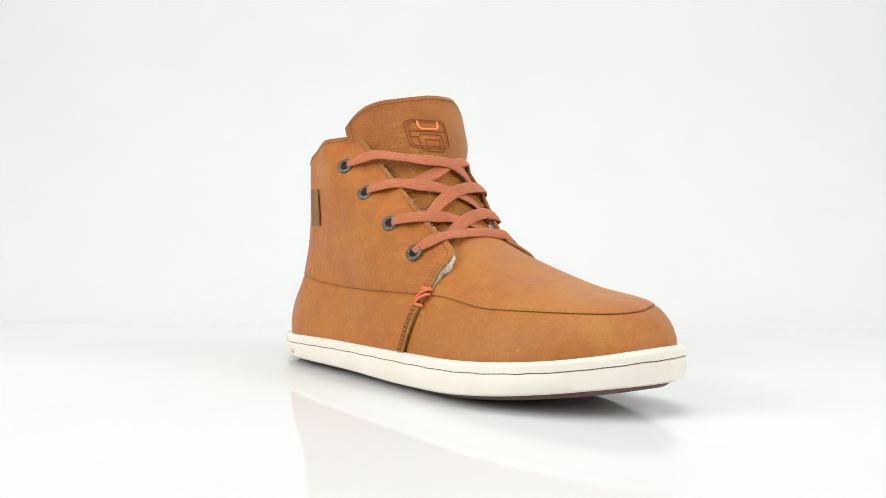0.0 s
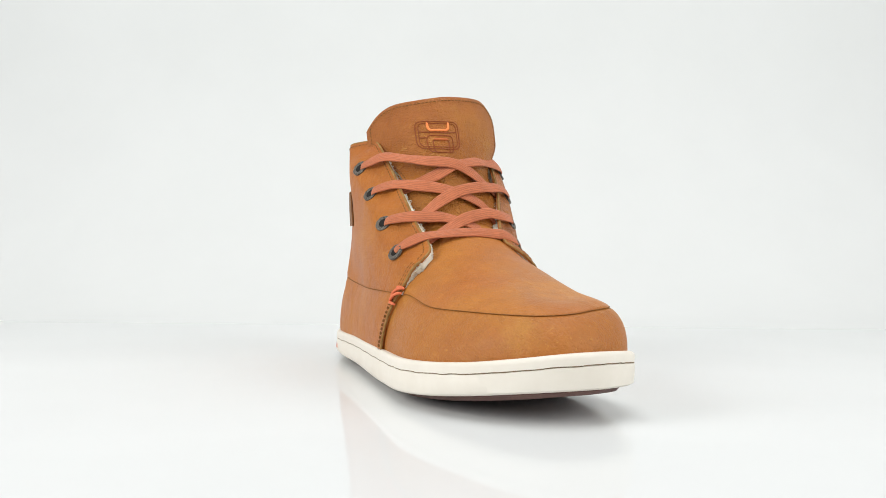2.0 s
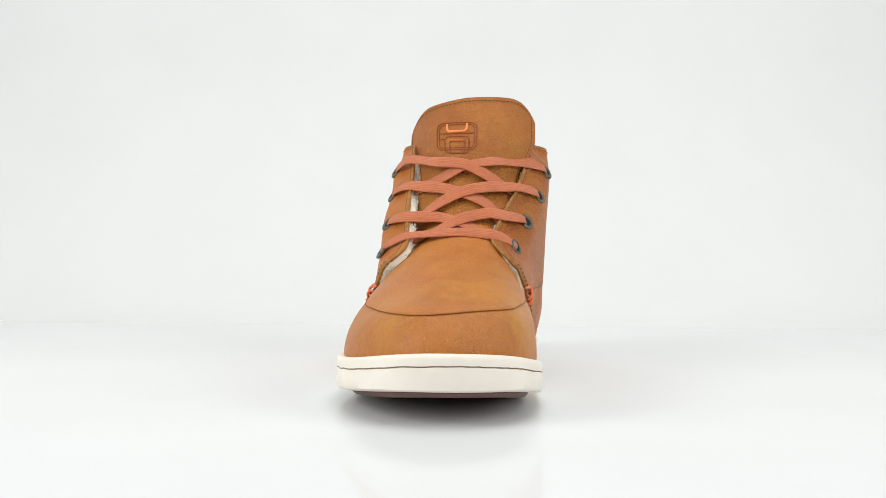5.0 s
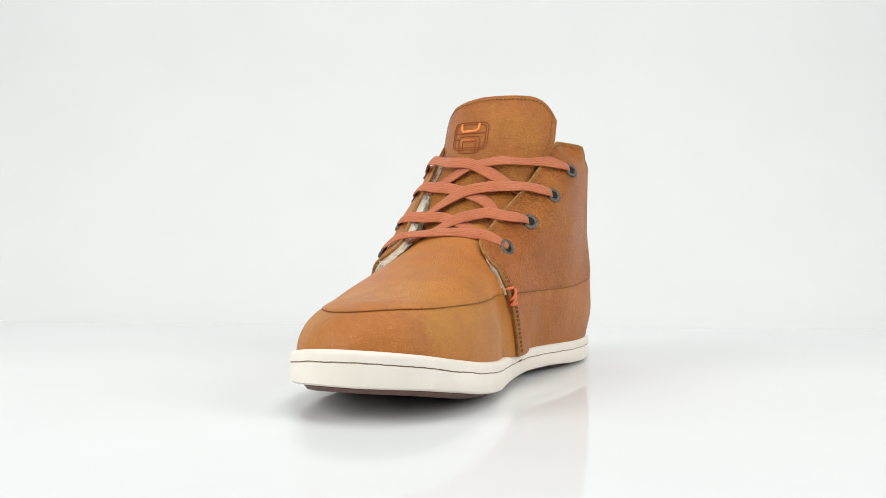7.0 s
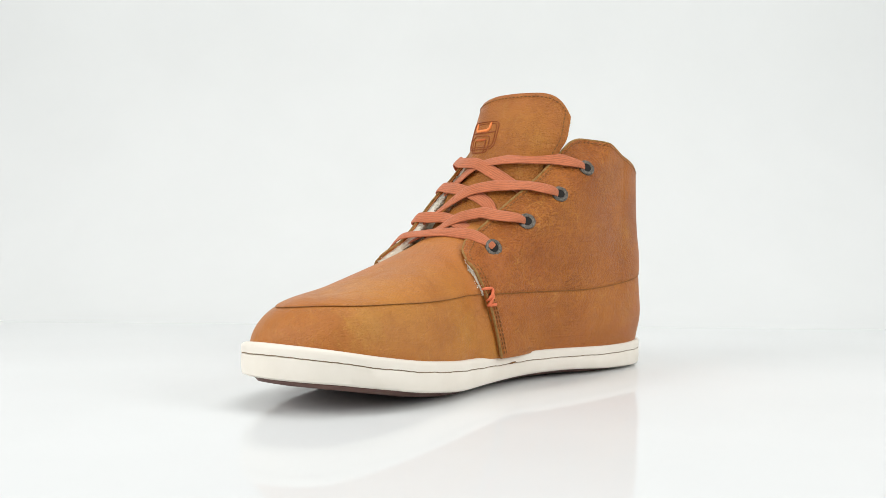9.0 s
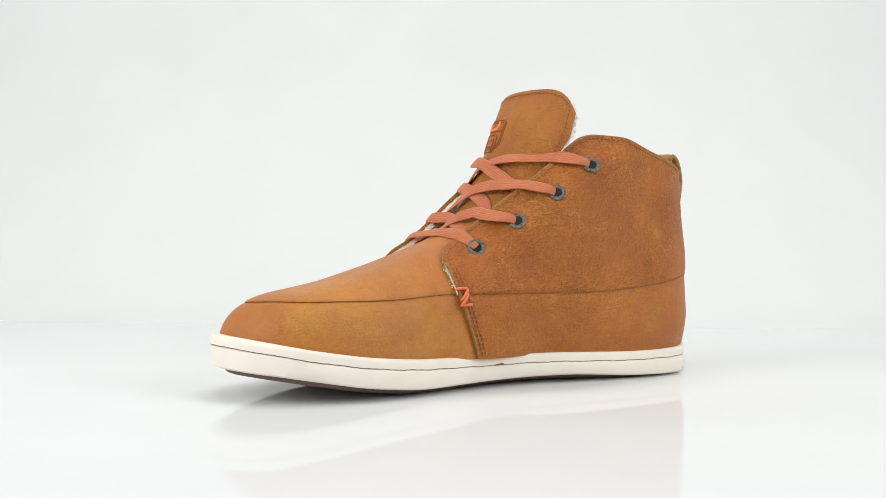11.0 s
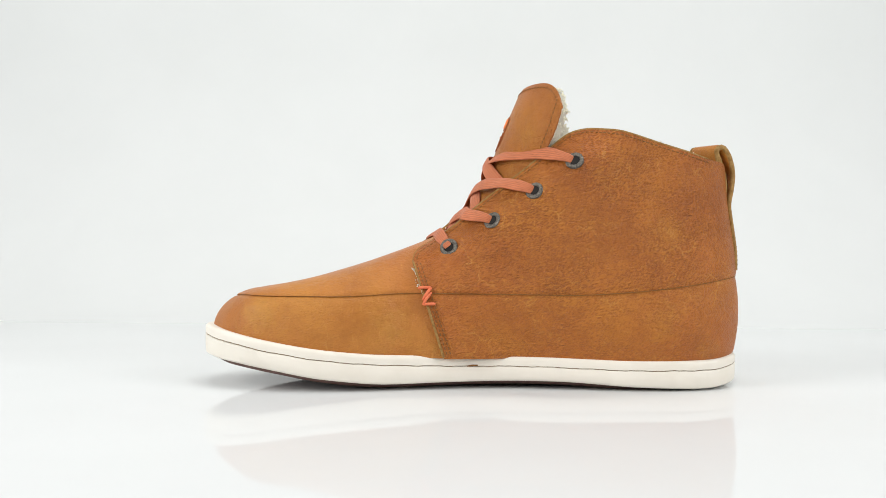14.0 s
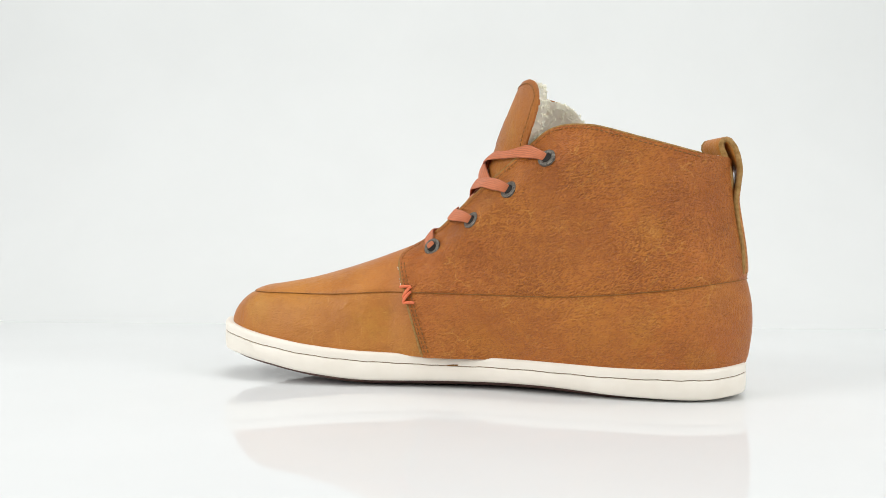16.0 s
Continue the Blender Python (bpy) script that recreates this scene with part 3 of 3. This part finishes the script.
def wool(roots, count, length, radius, seed):
    """Short curled locks of wool; roots: rows of (place, outward direction) in mm."""
    rng = np.random.RandomState(seed)
    verts, faces = [], []
    pick = rng.randint(0, len(roots), count)
    for i in pick:
        p, d = roots[i]
        d = np.array(d, float) + rng.normal(0, 0.35, 3)
        d /= np.linalg.norm(d)
        e = np.cross(d, rng.normal(0, 1, 3))
        e /= np.linalg.norm(e)
        f = np.cross(d, e)
        p = np.array(p, float) + rng.normal(0, 0.6, 3)
        h, turn, wide = length * rng.uniform(0.5, 1.1), rng.uniform(2.0, 5.0), length * rng.uniform(0.15, 0.4)
        base = len(verts)
        for k in range(6):
            t = k / 5
            c = p + d * h * math.sin(t * 1.9) + (e * math.cos(turn * t) + f * math.sin(turn * t)) * wide
            r = radius * (1 - 0.55 * t)
            for a in (0.0, 2.094, 4.189):
                verts.append(c + (e * math.cos(a) + f * math.sin(a)) * r)
        for k in range(5):
            for j in range(3):
                q = base + k * 3
                faces.append((q + j, q + (j + 1) % 3, q + 3 + (j + 1) % 3, q + 3 + j))
        faces.append((base + 15, base + 16, base + 17))
    me = bpy.data.meshes.new("wool")
    me.from_pydata([tuple(v) for v in verts], [], faces)
    bm = bmesh.new()
    bm.from_mesh(me)
    bpy.data.meshes.remove(me)
    return bm


def collar_wool():
    g = fleece_grid()
    n = grid_normals(g)
    roots = []
    for i in range(len(g)):
        if g[i, -1][0] < -122:
            continue
        up = g[i, -1] - g[i, -3]
        up = up / np.linalg.norm(up)
        for off in (-1.6, -2.6, -3.6, -4.4):
            roots.append((g[i, -1] + n[i, -1] * off - up * 0.6, up * 0.6 - n[i, -1] * 0.5))
    for e, f in ((0, 2), (-1, -3)):
        for j in range(12, g.shape[1]):
            out = g[e, j] - g[f, j]
            out = out / np.linalg.norm(out)
            for off in (-1.8, -3.0, -4.0):
                roots.append((g[e, j] + n[e, j] * off - out * 0.6, out * 0.5 - n[e, j] * 0.5))
    ob = part("collar_wool", wool(roots, 2600, 0.9, 0.36, 5), WOOL, BOOT, "short cream wool along the opening", normals=False)
    tagged(ob, kind="stuff")


collar_wool()

TZ = (84, 97, 109, 121, 136, 150, 163, 171)
TX = (9, -1, -8.5, -14, -19.5, -25, -30.5, -34.0)
T_TOP = 166.6


def tongue_point(u, z):
    """u from -1 (outer edge) to 1 (inner edge)."""
    x = table(z, TZ, TX)
    up = smooth(z, 112, 140)
    w = lerp(27.5, 37.0, smooth(z, 118, 142))
    back = lerp(9, 22, smooth(z, 98, 126)) * (1 - 0.08 * smooth(z, 138, 158)) * abs(u) ** 2.4 if u > 0 else lerp(10, 40, up) * abs(u) ** 2.2
    lift = 1.5 * math.sin(u * 2.0 + 0.5) * up
    return Vector((x - back, u * w + (4.4 if u > 0 else 0) * abs(u) ** 2 - 0.5, z + lift))


def tongue_grid(n, m, short=0.0):
    rows = []
    for i in range(n + 1):
        u = -1 + 2 * i / n
        u = math.copysign(abs(u) ** 0.9, u)
        corner = 14 * (max(0.0, abs(u) - 0.5) / 0.5) ** 3.8 if u > 0 else 14.5 * (max(0.0, abs(u) - 0.49) / 0.51) ** 3.4
        top = T_TOP - short - corner - (3.2 * max(0, -u))
        rows.append([tongue_point(u * (1 - 0.0 * short), lerp(84, top, j / m)) for j in range(m + 1)])
    return np.array(rows, float)


tongue = part("tongue", sheet(tongue_grid(48, 48), 1.8, 0.0, False), TAN_TONGUE, BOOT, "mottled brown leather tongue, upright")
part("fleece_backing", tufted(sheet(tongue_grid(110, 100, 0.6), 5.5, -1.7, False, roll=False), 0.8, 0.22), FLEECE, tongue, "cream fleece on the back of the tongue")


def tongue_wool():
    g = tongue_grid(60, 60, 0.6)
    n = grid_normals(g)
    roots = []
    for i in range(len(g)):
        for j in range(26, g.shape[1]):
            roots.append((g[i, j] - n[i, j] * 6.6, -n[i, j]))
    for i in range(len(g)):
        up = g[i, -1] - g[i, -3]
        up = up / np.linalg.norm(up)
        for off in (3.0, 4.2, 5.4, 6.4):
            roots += [(g[i, -1] - n[i, -1] * off - up * 0.5, up * 0.7 - n[i, -1])] * 2
    for e, f in ((0, 2), (-1, -3)):
        for j in range(26, g.shape[1]):
            out = g[e, j] - g[f, j]
            out = out / np.linalg.norm(out)
            for off in (3.2, 4.6, 6.0):
                roots.append((g[e, j] - n[e, j] * off - out * 0.5, out * 0.5 - n[e, j]))
    ob = part("tongue_wool", wool(roots, 2200, 1.4, 0.6, 8), FLEECE, tongue, "curled cream wool on the back of the tongue", normals=False)
    tagged(ob, kind="stuff")


tongue_wool()


def tongue_normal(u, z):
    p = tongue_point(u, z)
    n = (tongue_point(u + 0.02, z) - p).cross(tongue_point(u, z + 1) - p).normalized()
    return n if n.x > 0 else -n


# ---------------------------------------------------------------- stitches
def border_line(d, a, b, n=200):
    """A line on the quarter d mm inside its border, between the parameters a and b."""
    top = spline(BORDER, n)
    t = np.gradient(top, axis=0)
    t /= np.linalg.norm(t, axis=1, keepdims=True)
    q = top + np.stack([t[:, 1], -t[:, 0]], 1) * -d
    return q[int(a * n):int(b * n) + 1]


def on_quarter(line, side, lift):
    out = []
    for x, z in line:
        p = quarter_point(x, z, side)
        out.append(p + out_normal(x, z, side) * lift)
    return out


for side, word in ((1, "inner"), (-1, "outer")):
    bm = bmesh.new()
    q = border_line(2.0, 0.0, 0.93)
    dashes(bm, on_quarter(q, side, 1.25), 2.5, 1.7, 0.34)
    # front edge down to the sole, a double row
    for off in (1.7, 3.7):
        line = [(lerp(front_foot(side), 30, s) - off, lerp(21, 70, s)) for s in np.linspace(0, 1, 40)]
        dashes(bm, on_quarter(line, side, 1.2), 2.5, 1.7, 0.34)
    part("stitching", bm, THREAD, BOOT, "dark brown stitching along the facing")

bm = bmesh.new()
g = tongue_grid(160, 100)
n = grid_normals(g)
rim = [g[4, j] + n[4, j] * 0.15 for j in range(40, 96)] + [g[i, 97] + n[i, 97] * 0.15 for i in range(5, 156)] + [g[155, j] + n[155, j] * 0.1 for j in range(95, 40, -1)]
dashes(bm, rim, 2.4, 1.6, 0.36)
part("edge_stitching", bm, THREAD, tongue, "dark brown edge stitching")

# raw edge of the quarter facings
for side in (1, -1):
    bm = bmesh.new()
    top = spline(BORDER, 120)[:112]
    tube(bm, on_quarter(top, side, 0.25), 0.65, 6)
    part("facing_edge", bm, EDGE, BOOT, "raw cut leather edge")
    bm = bmesh.new()
    tube(bm, [quarter_point(lerp(front_foot(side), 30, s), lerp(20, 71, s), side) + out_normal(lerp(front_foot(side), 30, s), lerp(20, 71, s), side) * 0.35 for s in np.linspace(0, 1, 30)], 0.8, 6)
    part("front_edge", bm, EDGE, BOOT, "raw cut leather edge")


# ---------------------------------------------------------------- eyelets
EYE_L = [(-53, 123.8), (-33, 108.1), (-12, 92.4), (10.2, 77.6)]
EYE_R = [(-53, 123.7), (-34, 107.9), (-11, 90.6), (10.6, 74.4)]


def eye(side, k):
    x, z = (EYE_L if side > 0 else EYE_R)[k]
    nrm = out_normal(x, z, side, 2.0)
    if k == 3:
        nrm = (nrm + Vector((0.1, 0.5 * side, 0.1))).normalized()
    return quarter_point(x, z, side) + nrm * (1.2 if k == 3 else 0.0), nrm


def eyelet(side, k):
    p, nrm = eye(side, k)
    q = nrm.to_track_quat("Z", "Y").to_matrix()
    bm = bmesh.new()
    prof = [(2.5, 0.2), (2.6, 1.25), (3.0, 1.7), (3.7, 1.85), (4.4, 1.7), (4.85, 1.4), (4.9, 0.4)]
    rings = []
    for r, h in prof:
        rings.append([bm.verts.new(p + q @ Vector((r * math.cos(a), r * math.sin(a), h + (0.12 * math.sin(a * 9) if 3 < r < 5 else 0)))) for a in np.linspace(0, 2 * math.pi, 28, endpoint=False)])
    for A, B in zip(rings, rings[1:]):
        for j in range(28):
            bm.faces.new((A[j], A[(j + 1) % 28], B[(j + 1) % 28], B[j]))
    ring = part("eyelet", bm, GUNMETAL, BOOT, "worn gunmetal eyelet")
    # no hole is cut: a black disc over the leather gives its darkness
    bm = bmesh.new()
    c = [bm.verts.new(p + q @ Vector((2.7 * math.cos(a), 2.7 * math.sin(a), 1.35))) for a in np.linspace(0, 2 * math.pi, 20, endpoint=False)]
    bm.faces.new(c)
    part("eyelet_shade_disc", bm, BLACK, ring, "black disc standing in for the shade in the eyelet")


for side in (1, -1):
    for k in range(4):
        eyelet(side, k)


# ---------------------------------------------------------------- laces
def ribbon(name, pts, ups, width, thick, label):
    P = spline(pts, 60)
    U = spline(ups, 60)
    bm = bmesh.new()
    uv = bm.loops.layers.uv.new("UVMap")
    prof = []
    for k in range(16):
        a = 2 * math.pi * k / 16
        prof.append((math.copysign(abs(math.cos(a)) ** 0.55, math.cos(a)), math.copysign(abs(math.sin(a)) ** 0.8, math.sin(a)) * 0.5))
    rings = []
    dist = 0
    for i in range(len(P)):
        t = Vector(P[min(i + 1, len(P) - 1)] - P[max(i - 1, 0)]).normalized()
        up = Vector(U[i])
        s = t.cross(up).normalized()
        up = s.cross(t)
        sway = 0.16 * math.sin(i * 0.17 + P[0][2] * 0.7 + P[0][1]) * smooth(min(i, len(P) - 1 - i), 0, 14)
        s, up = s * math.cos(sway) + up * math.sin(sway), up * math.cos(sway) - s * math.sin(sway)
        if i:
            dist += float(np.linalg.norm(P[i] - P[i - 1]))
        w = width * (1 + 0.05 * math.sin(dist * 0.21 + P[0][2]))
        # ends gather where they enter an eyelet
        g = min(i, len(P) - 1 - i)
        w *= lerp(0.62, 1.0, smooth(g, 0, 9))
        rings.append(([bm.verts.new(Vector(P[i]) + s * (a * w / 2) + up * (b * thick + 0.12 * (1 - a * a))) for a, b in prof], dist))
    for (A, da), (B, db) in zip(rings, rings[1:]):
        for j in range(16):
            k = (j + 1) % 16
            f = bm.faces.new((A[j], A[k], B[k], B[j]))
            for loop, (d, q) in zip(f.loops, ((da, j), (da, k), (db, k), (db, j))):
                loop[uv].uv = (d * 0.001, prof[q][0])
    bm.faces.new(rings[0][0])
    bm.faces.new(rings[-1][0][::-1])
    return part(name, bm, LACE, BOOT, label)


def edge_at(side, k, off=0.0):
    """The point of the facing's border beside eyelet k, its lift off the leather in mm."""
    x, z = (EYE_L if side > 0 else EYE_R)[k]
    top = spline(BORDER, 200)
    i = int(np.argmin((top[:, 0] - x - (14 if k < 3 else 5)) ** 2 + (top[:, 1] - z - (4 if k < 3 else 8)) ** 2))
    p = quarter_point(top[i][0], top[i][1], side)
    return p


def lace_across(sa, k, over):
    """From the eyelet k of one side over the tongue to under the facing at eyelet k + 1 of the other side."""
    sb = -sa
    pa, na = eye(sa, k)
    pb, nb = eye(sb, k + 1)
    ea, eb = edge_at(sa, k), edge_at(sb, k + 1)
    fwd = Vector((0.78, 0, 0.62))
    h = 2.6 if over else 1.0
    za = pa.z
    edge_up = (na + fwd * 0.9).normalized()
    start = ea.lerp(pa, 0.1) + edge_up * (4.2 if sa < 0 and k == 0 else 2.0)
    end = eb + Vector((-2.5, 2.0 * sb, -3.5)) - nb * 1.0
    mid = tongue_point(0.0, za - 0.2) + fwd * (h + 1.0)
    mid1 = tongue_point(0.45 * sa, za + 3.0) + tongue_normal(0.45 * sa, za + 5.0) * (h + 1.2)
    mid3 = tongue_point(-0.45 * sa, za - 6.0) + tongue_normal(-0.45 * sa, za - 6.0) * (h + 0.2)
    mid0 = start.lerp(mid1, 0.5) + edge_up * 0.3
    pts = [pa - na * 1.6, pa + na * 1.9 + (ea - pa) * 0.12, pa + na * 2.9 + (ea - pa) * 0.38, start, mid0, mid1, mid, mid3, end, pb - nb * 3.5]
    ups = [na, na, na, edge_up, (fwd + na * 0.6).normalized(), (fwd + na * 0.3).normalized(), fwd, (fwd + nb * 0.25).normalized(), (fwd * 0.7 + nb * 0.5).normalized(), nb]
    ribbon("lace", pts, ups, 7.3, 1.25, "flat salmon woven lace")


def bottom_bar():
    pa, na = eye(-1, 3)
    pb, nb = eye(1, 3)
    ea, eb = edge_at(-1, 3), edge_at(1, 3)
    fwd = Vector((0.72, 0, 0.7))
    m = Vector((15.0, -3, 86.6))
    ua, ub = (na + fwd * 0.9).normalized(), (nb + fwd * 0.9).normalized()
    pts = [pa - na * 1.0 + (ea - pa) * 0.06, pa + na * 2.2 + (ea - pa) * 0.1, ea.lerp(pa, 0.15) + ua * 2.0, m.lerp(ea.lerp(pa, 0.15) + ua * 2.0, 0.5) + ua * 0.6, m, m.lerp(eb.lerp(pb, 0.15) + ub * 2.0, 0.52) + ub * 0.6, eb.lerp(pb, 0.15) + ub * 2.0, pb + nb * 2.2 + (eb - pb) * 0.1, pb - nb * 1.0 + (eb - pb) * 0.06]
    ups = [na, na, ua, fwd, fwd, fwd, ub, nb, nb]
    ribbon("lace", pts, ups, 6.6, 1.25, "flat salmon woven lace")


for k, first in ((0, -1), (1, 1), (2, 1)):
    lace_across(first, k, True)
    lace_across(-first, k, False)
bottom_bar()


# ---------------------------------------------------------------- cross lashings at the seam
def lashing(side):
    def at(x, z, h=1.7):
        return quarter_point(x, z, side) + out_normal(x, z, side) * h
    bm = bmesh.new()
    a, b, c, d = (18.6, 48.6), (25.0, 48.2), (20.6, 57.0), (27.4, 56.6)
    low, high = ((b, c) if side > 0 else (a, d))
    up1 = (low[0], low[1] + 2.4)
    dn1 = (high[0], high[1] - 2.4)
    for p, q, h in ((a, b, 1.9), (c, d, 1.9), (low, dn1, 2.6), (up1, high, 2.8)):
        line = [at(lerp(p[0], q[0], t), lerp(p[1], q[1], t), h * math.sin(math.pi * min(1, max(0, t))) ** 0.5 + 0.2) for t in np.linspace(0, 1, 9)]
        tube(bm, line, 0.82, 8)
    part("seam_lashing", bm, ORANGE, BOOT, "crossed orange cord lashing")


lashing(1)
lashing(-1)


# ---------------------------------------------------------------- pull tab, side tag, emblem, sole print
HEEL_ROWS = {}


def heel_x(y, z):
    """Where the heel's surface lies at that place across and height."""
    z = round(z * 2) / 2
    if z not in HEEL_ROWS:
        row = [quarter_point(HEEL_C + (table(z, HEEL_Z, HEEL_X) - HEEL_C) * a, z, side) for side in (1, -1) for a in np.linspace(0.5, 1.0, 60)]
        row.sort(key=lambda p: p.y)
        HEEL_ROWS[z] = ([p.y for p in row], [p.x for p in row])
    return float(np.interp(y, *HEEL_ROWS[z]))


def strap(name, path, y0, width, thick, mat, label, parent=None):
    path = spline(path, 60)
    g = []
    for y in np.linspace(-width / 2, width / 2, 9):
        line = []
        for x, z in path:
            bend = heel_x(y0 + y, min(z, 100)) - heel_x(y0, min(z, 100))
            lean = 0.45 * (width / 2 - y) * smooth(z, 118, 131)
            line.append((x + bend * lerp(1.0, 0.0, smooth(z, 98, 116)) + lean, y + y0, z))
        g.append(line)
    return part(name, sheet(np.array(g), thick, thick / 2), mat, parent or BOOT, label), g


TAB_Y = 12.0
TAB = [(-143.6, 109), (-143.0, 117), (-140.6, 126), (-138.6, 131.5), (-139.4, 134.6), (-142.6, 134.6), (-146.0, 129), (-147.8, 120.5), (-147.2, 111)]
TAB += [(heel_x(TAB_Y, z) - d, z) for z, d in ((104, 1.7), (96, 1.6), (86, 1.4), (76, 1.1), (66, 0.3))]
tab, tab_grid = strap("pull_tab", TAB, TAB_Y, 18, 3.0, TAN_WORN, "looped leather pull tab at the heel")
G = np.array(tab_grid)
tn = grid_normals(G)
bm = bmesh.new()
for row in (1, 7):
    for off in (1.3, -1.3):
        dashes(bm, (G[row] + tn[row] * off)[28:], 2.5, 1.7, 0.33)
part("tab_stitching", bm, THREAD, tab, "dark brown stitching")
bm = bmesh.new()
for row in (0, 8):
    tube(bm, G[row], 1.5, 8)
part("tab_edge", bm, EDGE, tab, "raw cut leather edge")

g = []
for x in np.linspace(-101, -89.5, 12):
    g.append([quarter_point(x, z, -1) + out_normal(x, z, -1) * (1.3 + 0.3 * math.sin((z - 90) / 22 * math.pi) + 0.8 * smooth(x, -96, -101 - 2)) for z in np.linspace(90, 112, 12)])
tag = part("side_tag", sheet(np.array(g, float), 1.1, 0.2, True), TAG, BOOT, "small dark leather tag on the ankle")
bm = bmesh.new()
frame_line = [(x, z) for x, z in ((-91, 92), (-91, 110), (-99.5, 110), (-99.5, 92), (-91, 92))]
pts = []
for (a, b), (c, d) in zip(frame_line, frame_line[1:]):
    for t in np.linspace(0, 1, 14, endpoint=False):
        x, z = lerp(a, c, t), lerp(b, d, t)
        pts.append(quarter_point(x, z, -1) + out_normal(x, z, -1) * 1.8)
dashes(bm, pts, 2.4, 1.6, 0.36)
part("tag_stitching", bm, THREAD, tag, "dark brown stitching")


def on_tongue(y, z, lift):
    u = (y + 0.5) / 37.0
    p = tongue_point(u, z - 1.5 * math.sin(u * 2.0 + 0.5))
    return p + tongue_normal(u, z) * lift


def outline_cord(bm, loop, r, lift, closed=True):
    pts = []
    L = loop + loop[:1] if closed else loop
    for (a, b), (c, d) in zip(L, L[1:]):
        m = max(2, int(math.hypot(c - a, d - b) / 0.8))
        for t in np.linspace(0, 1, m, endpoint=False):
            pts.append(on_tongue(lerp(a, c, t), lerp(b, d, t), lift))
    if not closed:
        pts.append(on_tongue(*L[-1], lift))
    tube(bm, pts, r, 7, closed)


def rounded(y0, y1, z0, z1, r):
    out = []
    for cy, cz, a0 in ((y1 - r, z1 - r, 0), (y0 + r, z1 - r, 90), (y0 + r, z0 + r, 180), (y1 - r, z0 + r, 270)):
        for a in (0, 30, 60, 90):
            out.append((cy + r * math.cos(radians(a0 + a)), cz + r * math.sin(radians(a0 + a))))
    return out


bm = bmesh.new()
outline_cord(bm, rounded(-18.0, 5.8, 135, 151.5, 3.2), 0.34, 0.15)
outline_cord(bm, rounded(-16.6, 4.4, 136.2, 150.3, 2.4), 0.28, 0.12)
outline_cord(bm, [(-16.6, 145.2), (-12, 144.8), (0, 144.8), (4.4, 145.2)], 0.36, 0.15, False)
outline_cord(bm, rounded(-13.0, 1.5, 133, 143, 2.2), 0.32, 0.15)
outline_cord(bm, [(-16.6, 141.5), (-13, 141.5)], 0.36, 0.15, False)
outline_cord(bm, rounded(-10.0, -1.0, 133, 140.3, 1.2), 0.36, 0.15)
part("emblem_outline", bm, BROWN_EMB, tongue, "rust embroidered emblem outline")
bm = bmesh.new()
outline_cord(bm, [(-12.0, 150.8), (-11.7, 147.4), (-10.6, 146.0), (-1.8, 146.2), (-0.3, 147.3), (0.1, 151.0)], 0.75, 0.2, False)
part("emblem_accent", bm, NEON, tongue, "bright orange embroidered bracket")
bm = bmesh.new()
outline_cord(bm, [(-9.4, 140.6), (-1.2, 140.6)], 0.7, 0.15, False)
part("emblem_bar", bm, RUST, tongue, "rust orange embroidered bar")


def on_sole(i, z, lift):
    q = inset(OUT, -lift)
    return Vector((q[i][0], q[i][1], z))


bm = bmesh.new()
near = [i for i in range(len(OUT)) if OUT[i][1] < -25 and -122 < OUT[i][0] < -110]
i0, i1 = near[0], near[-1]
A, B = on_sole(i0, 0, 0.1), on_sole(i1, 0, 0.1)
if A.x > B.x:
    A, B = B, A
zz = sole_bottom(-116, -40) + 3.2
def sole_at(t, z):
    p = A.lerp(B, t)
    return (p.x, p.y, z)
tube(bm, [sole_at(0.25, zz + 3.2), sole_at(0.27, zz), sole_at(0.75, zz), sole_at(0.77, zz + 3.0)], 0.32, 6)
part("sole_print", bm, ORANGE, BOOT, "small orange bracket print")
# small dark piece laid on the groove in place of a modelled nick
bm = bmesh.new()
k = min(range(len(OUT)), key=lambda i: (OUT[i][0] + 0.8) ** 2 + (OUT[i][1] - 36) ** 2)
tube(bm, [on_sole(k - 1, slit(-0.8, 36) + 0.4, 0.05), on_sole(k, slit(-0.8, 36) + 0.2, 0.2), on_sole(k + 1, slit(-0.8, 36), 0.05)], 0.5, 6)
part("welt_nick", bm, THREAD, BOOT, "small dark piece standing in for a nick at the groove")


# ---------------------------------------------------------------- the turn
def motions():
    walk(BOOT, [(i * 0.25, pose(AXIS_X, 0, -0.0027, 0, 0, YAW0 + RATE * i * 0.25)) for i in range(65)])


motions()
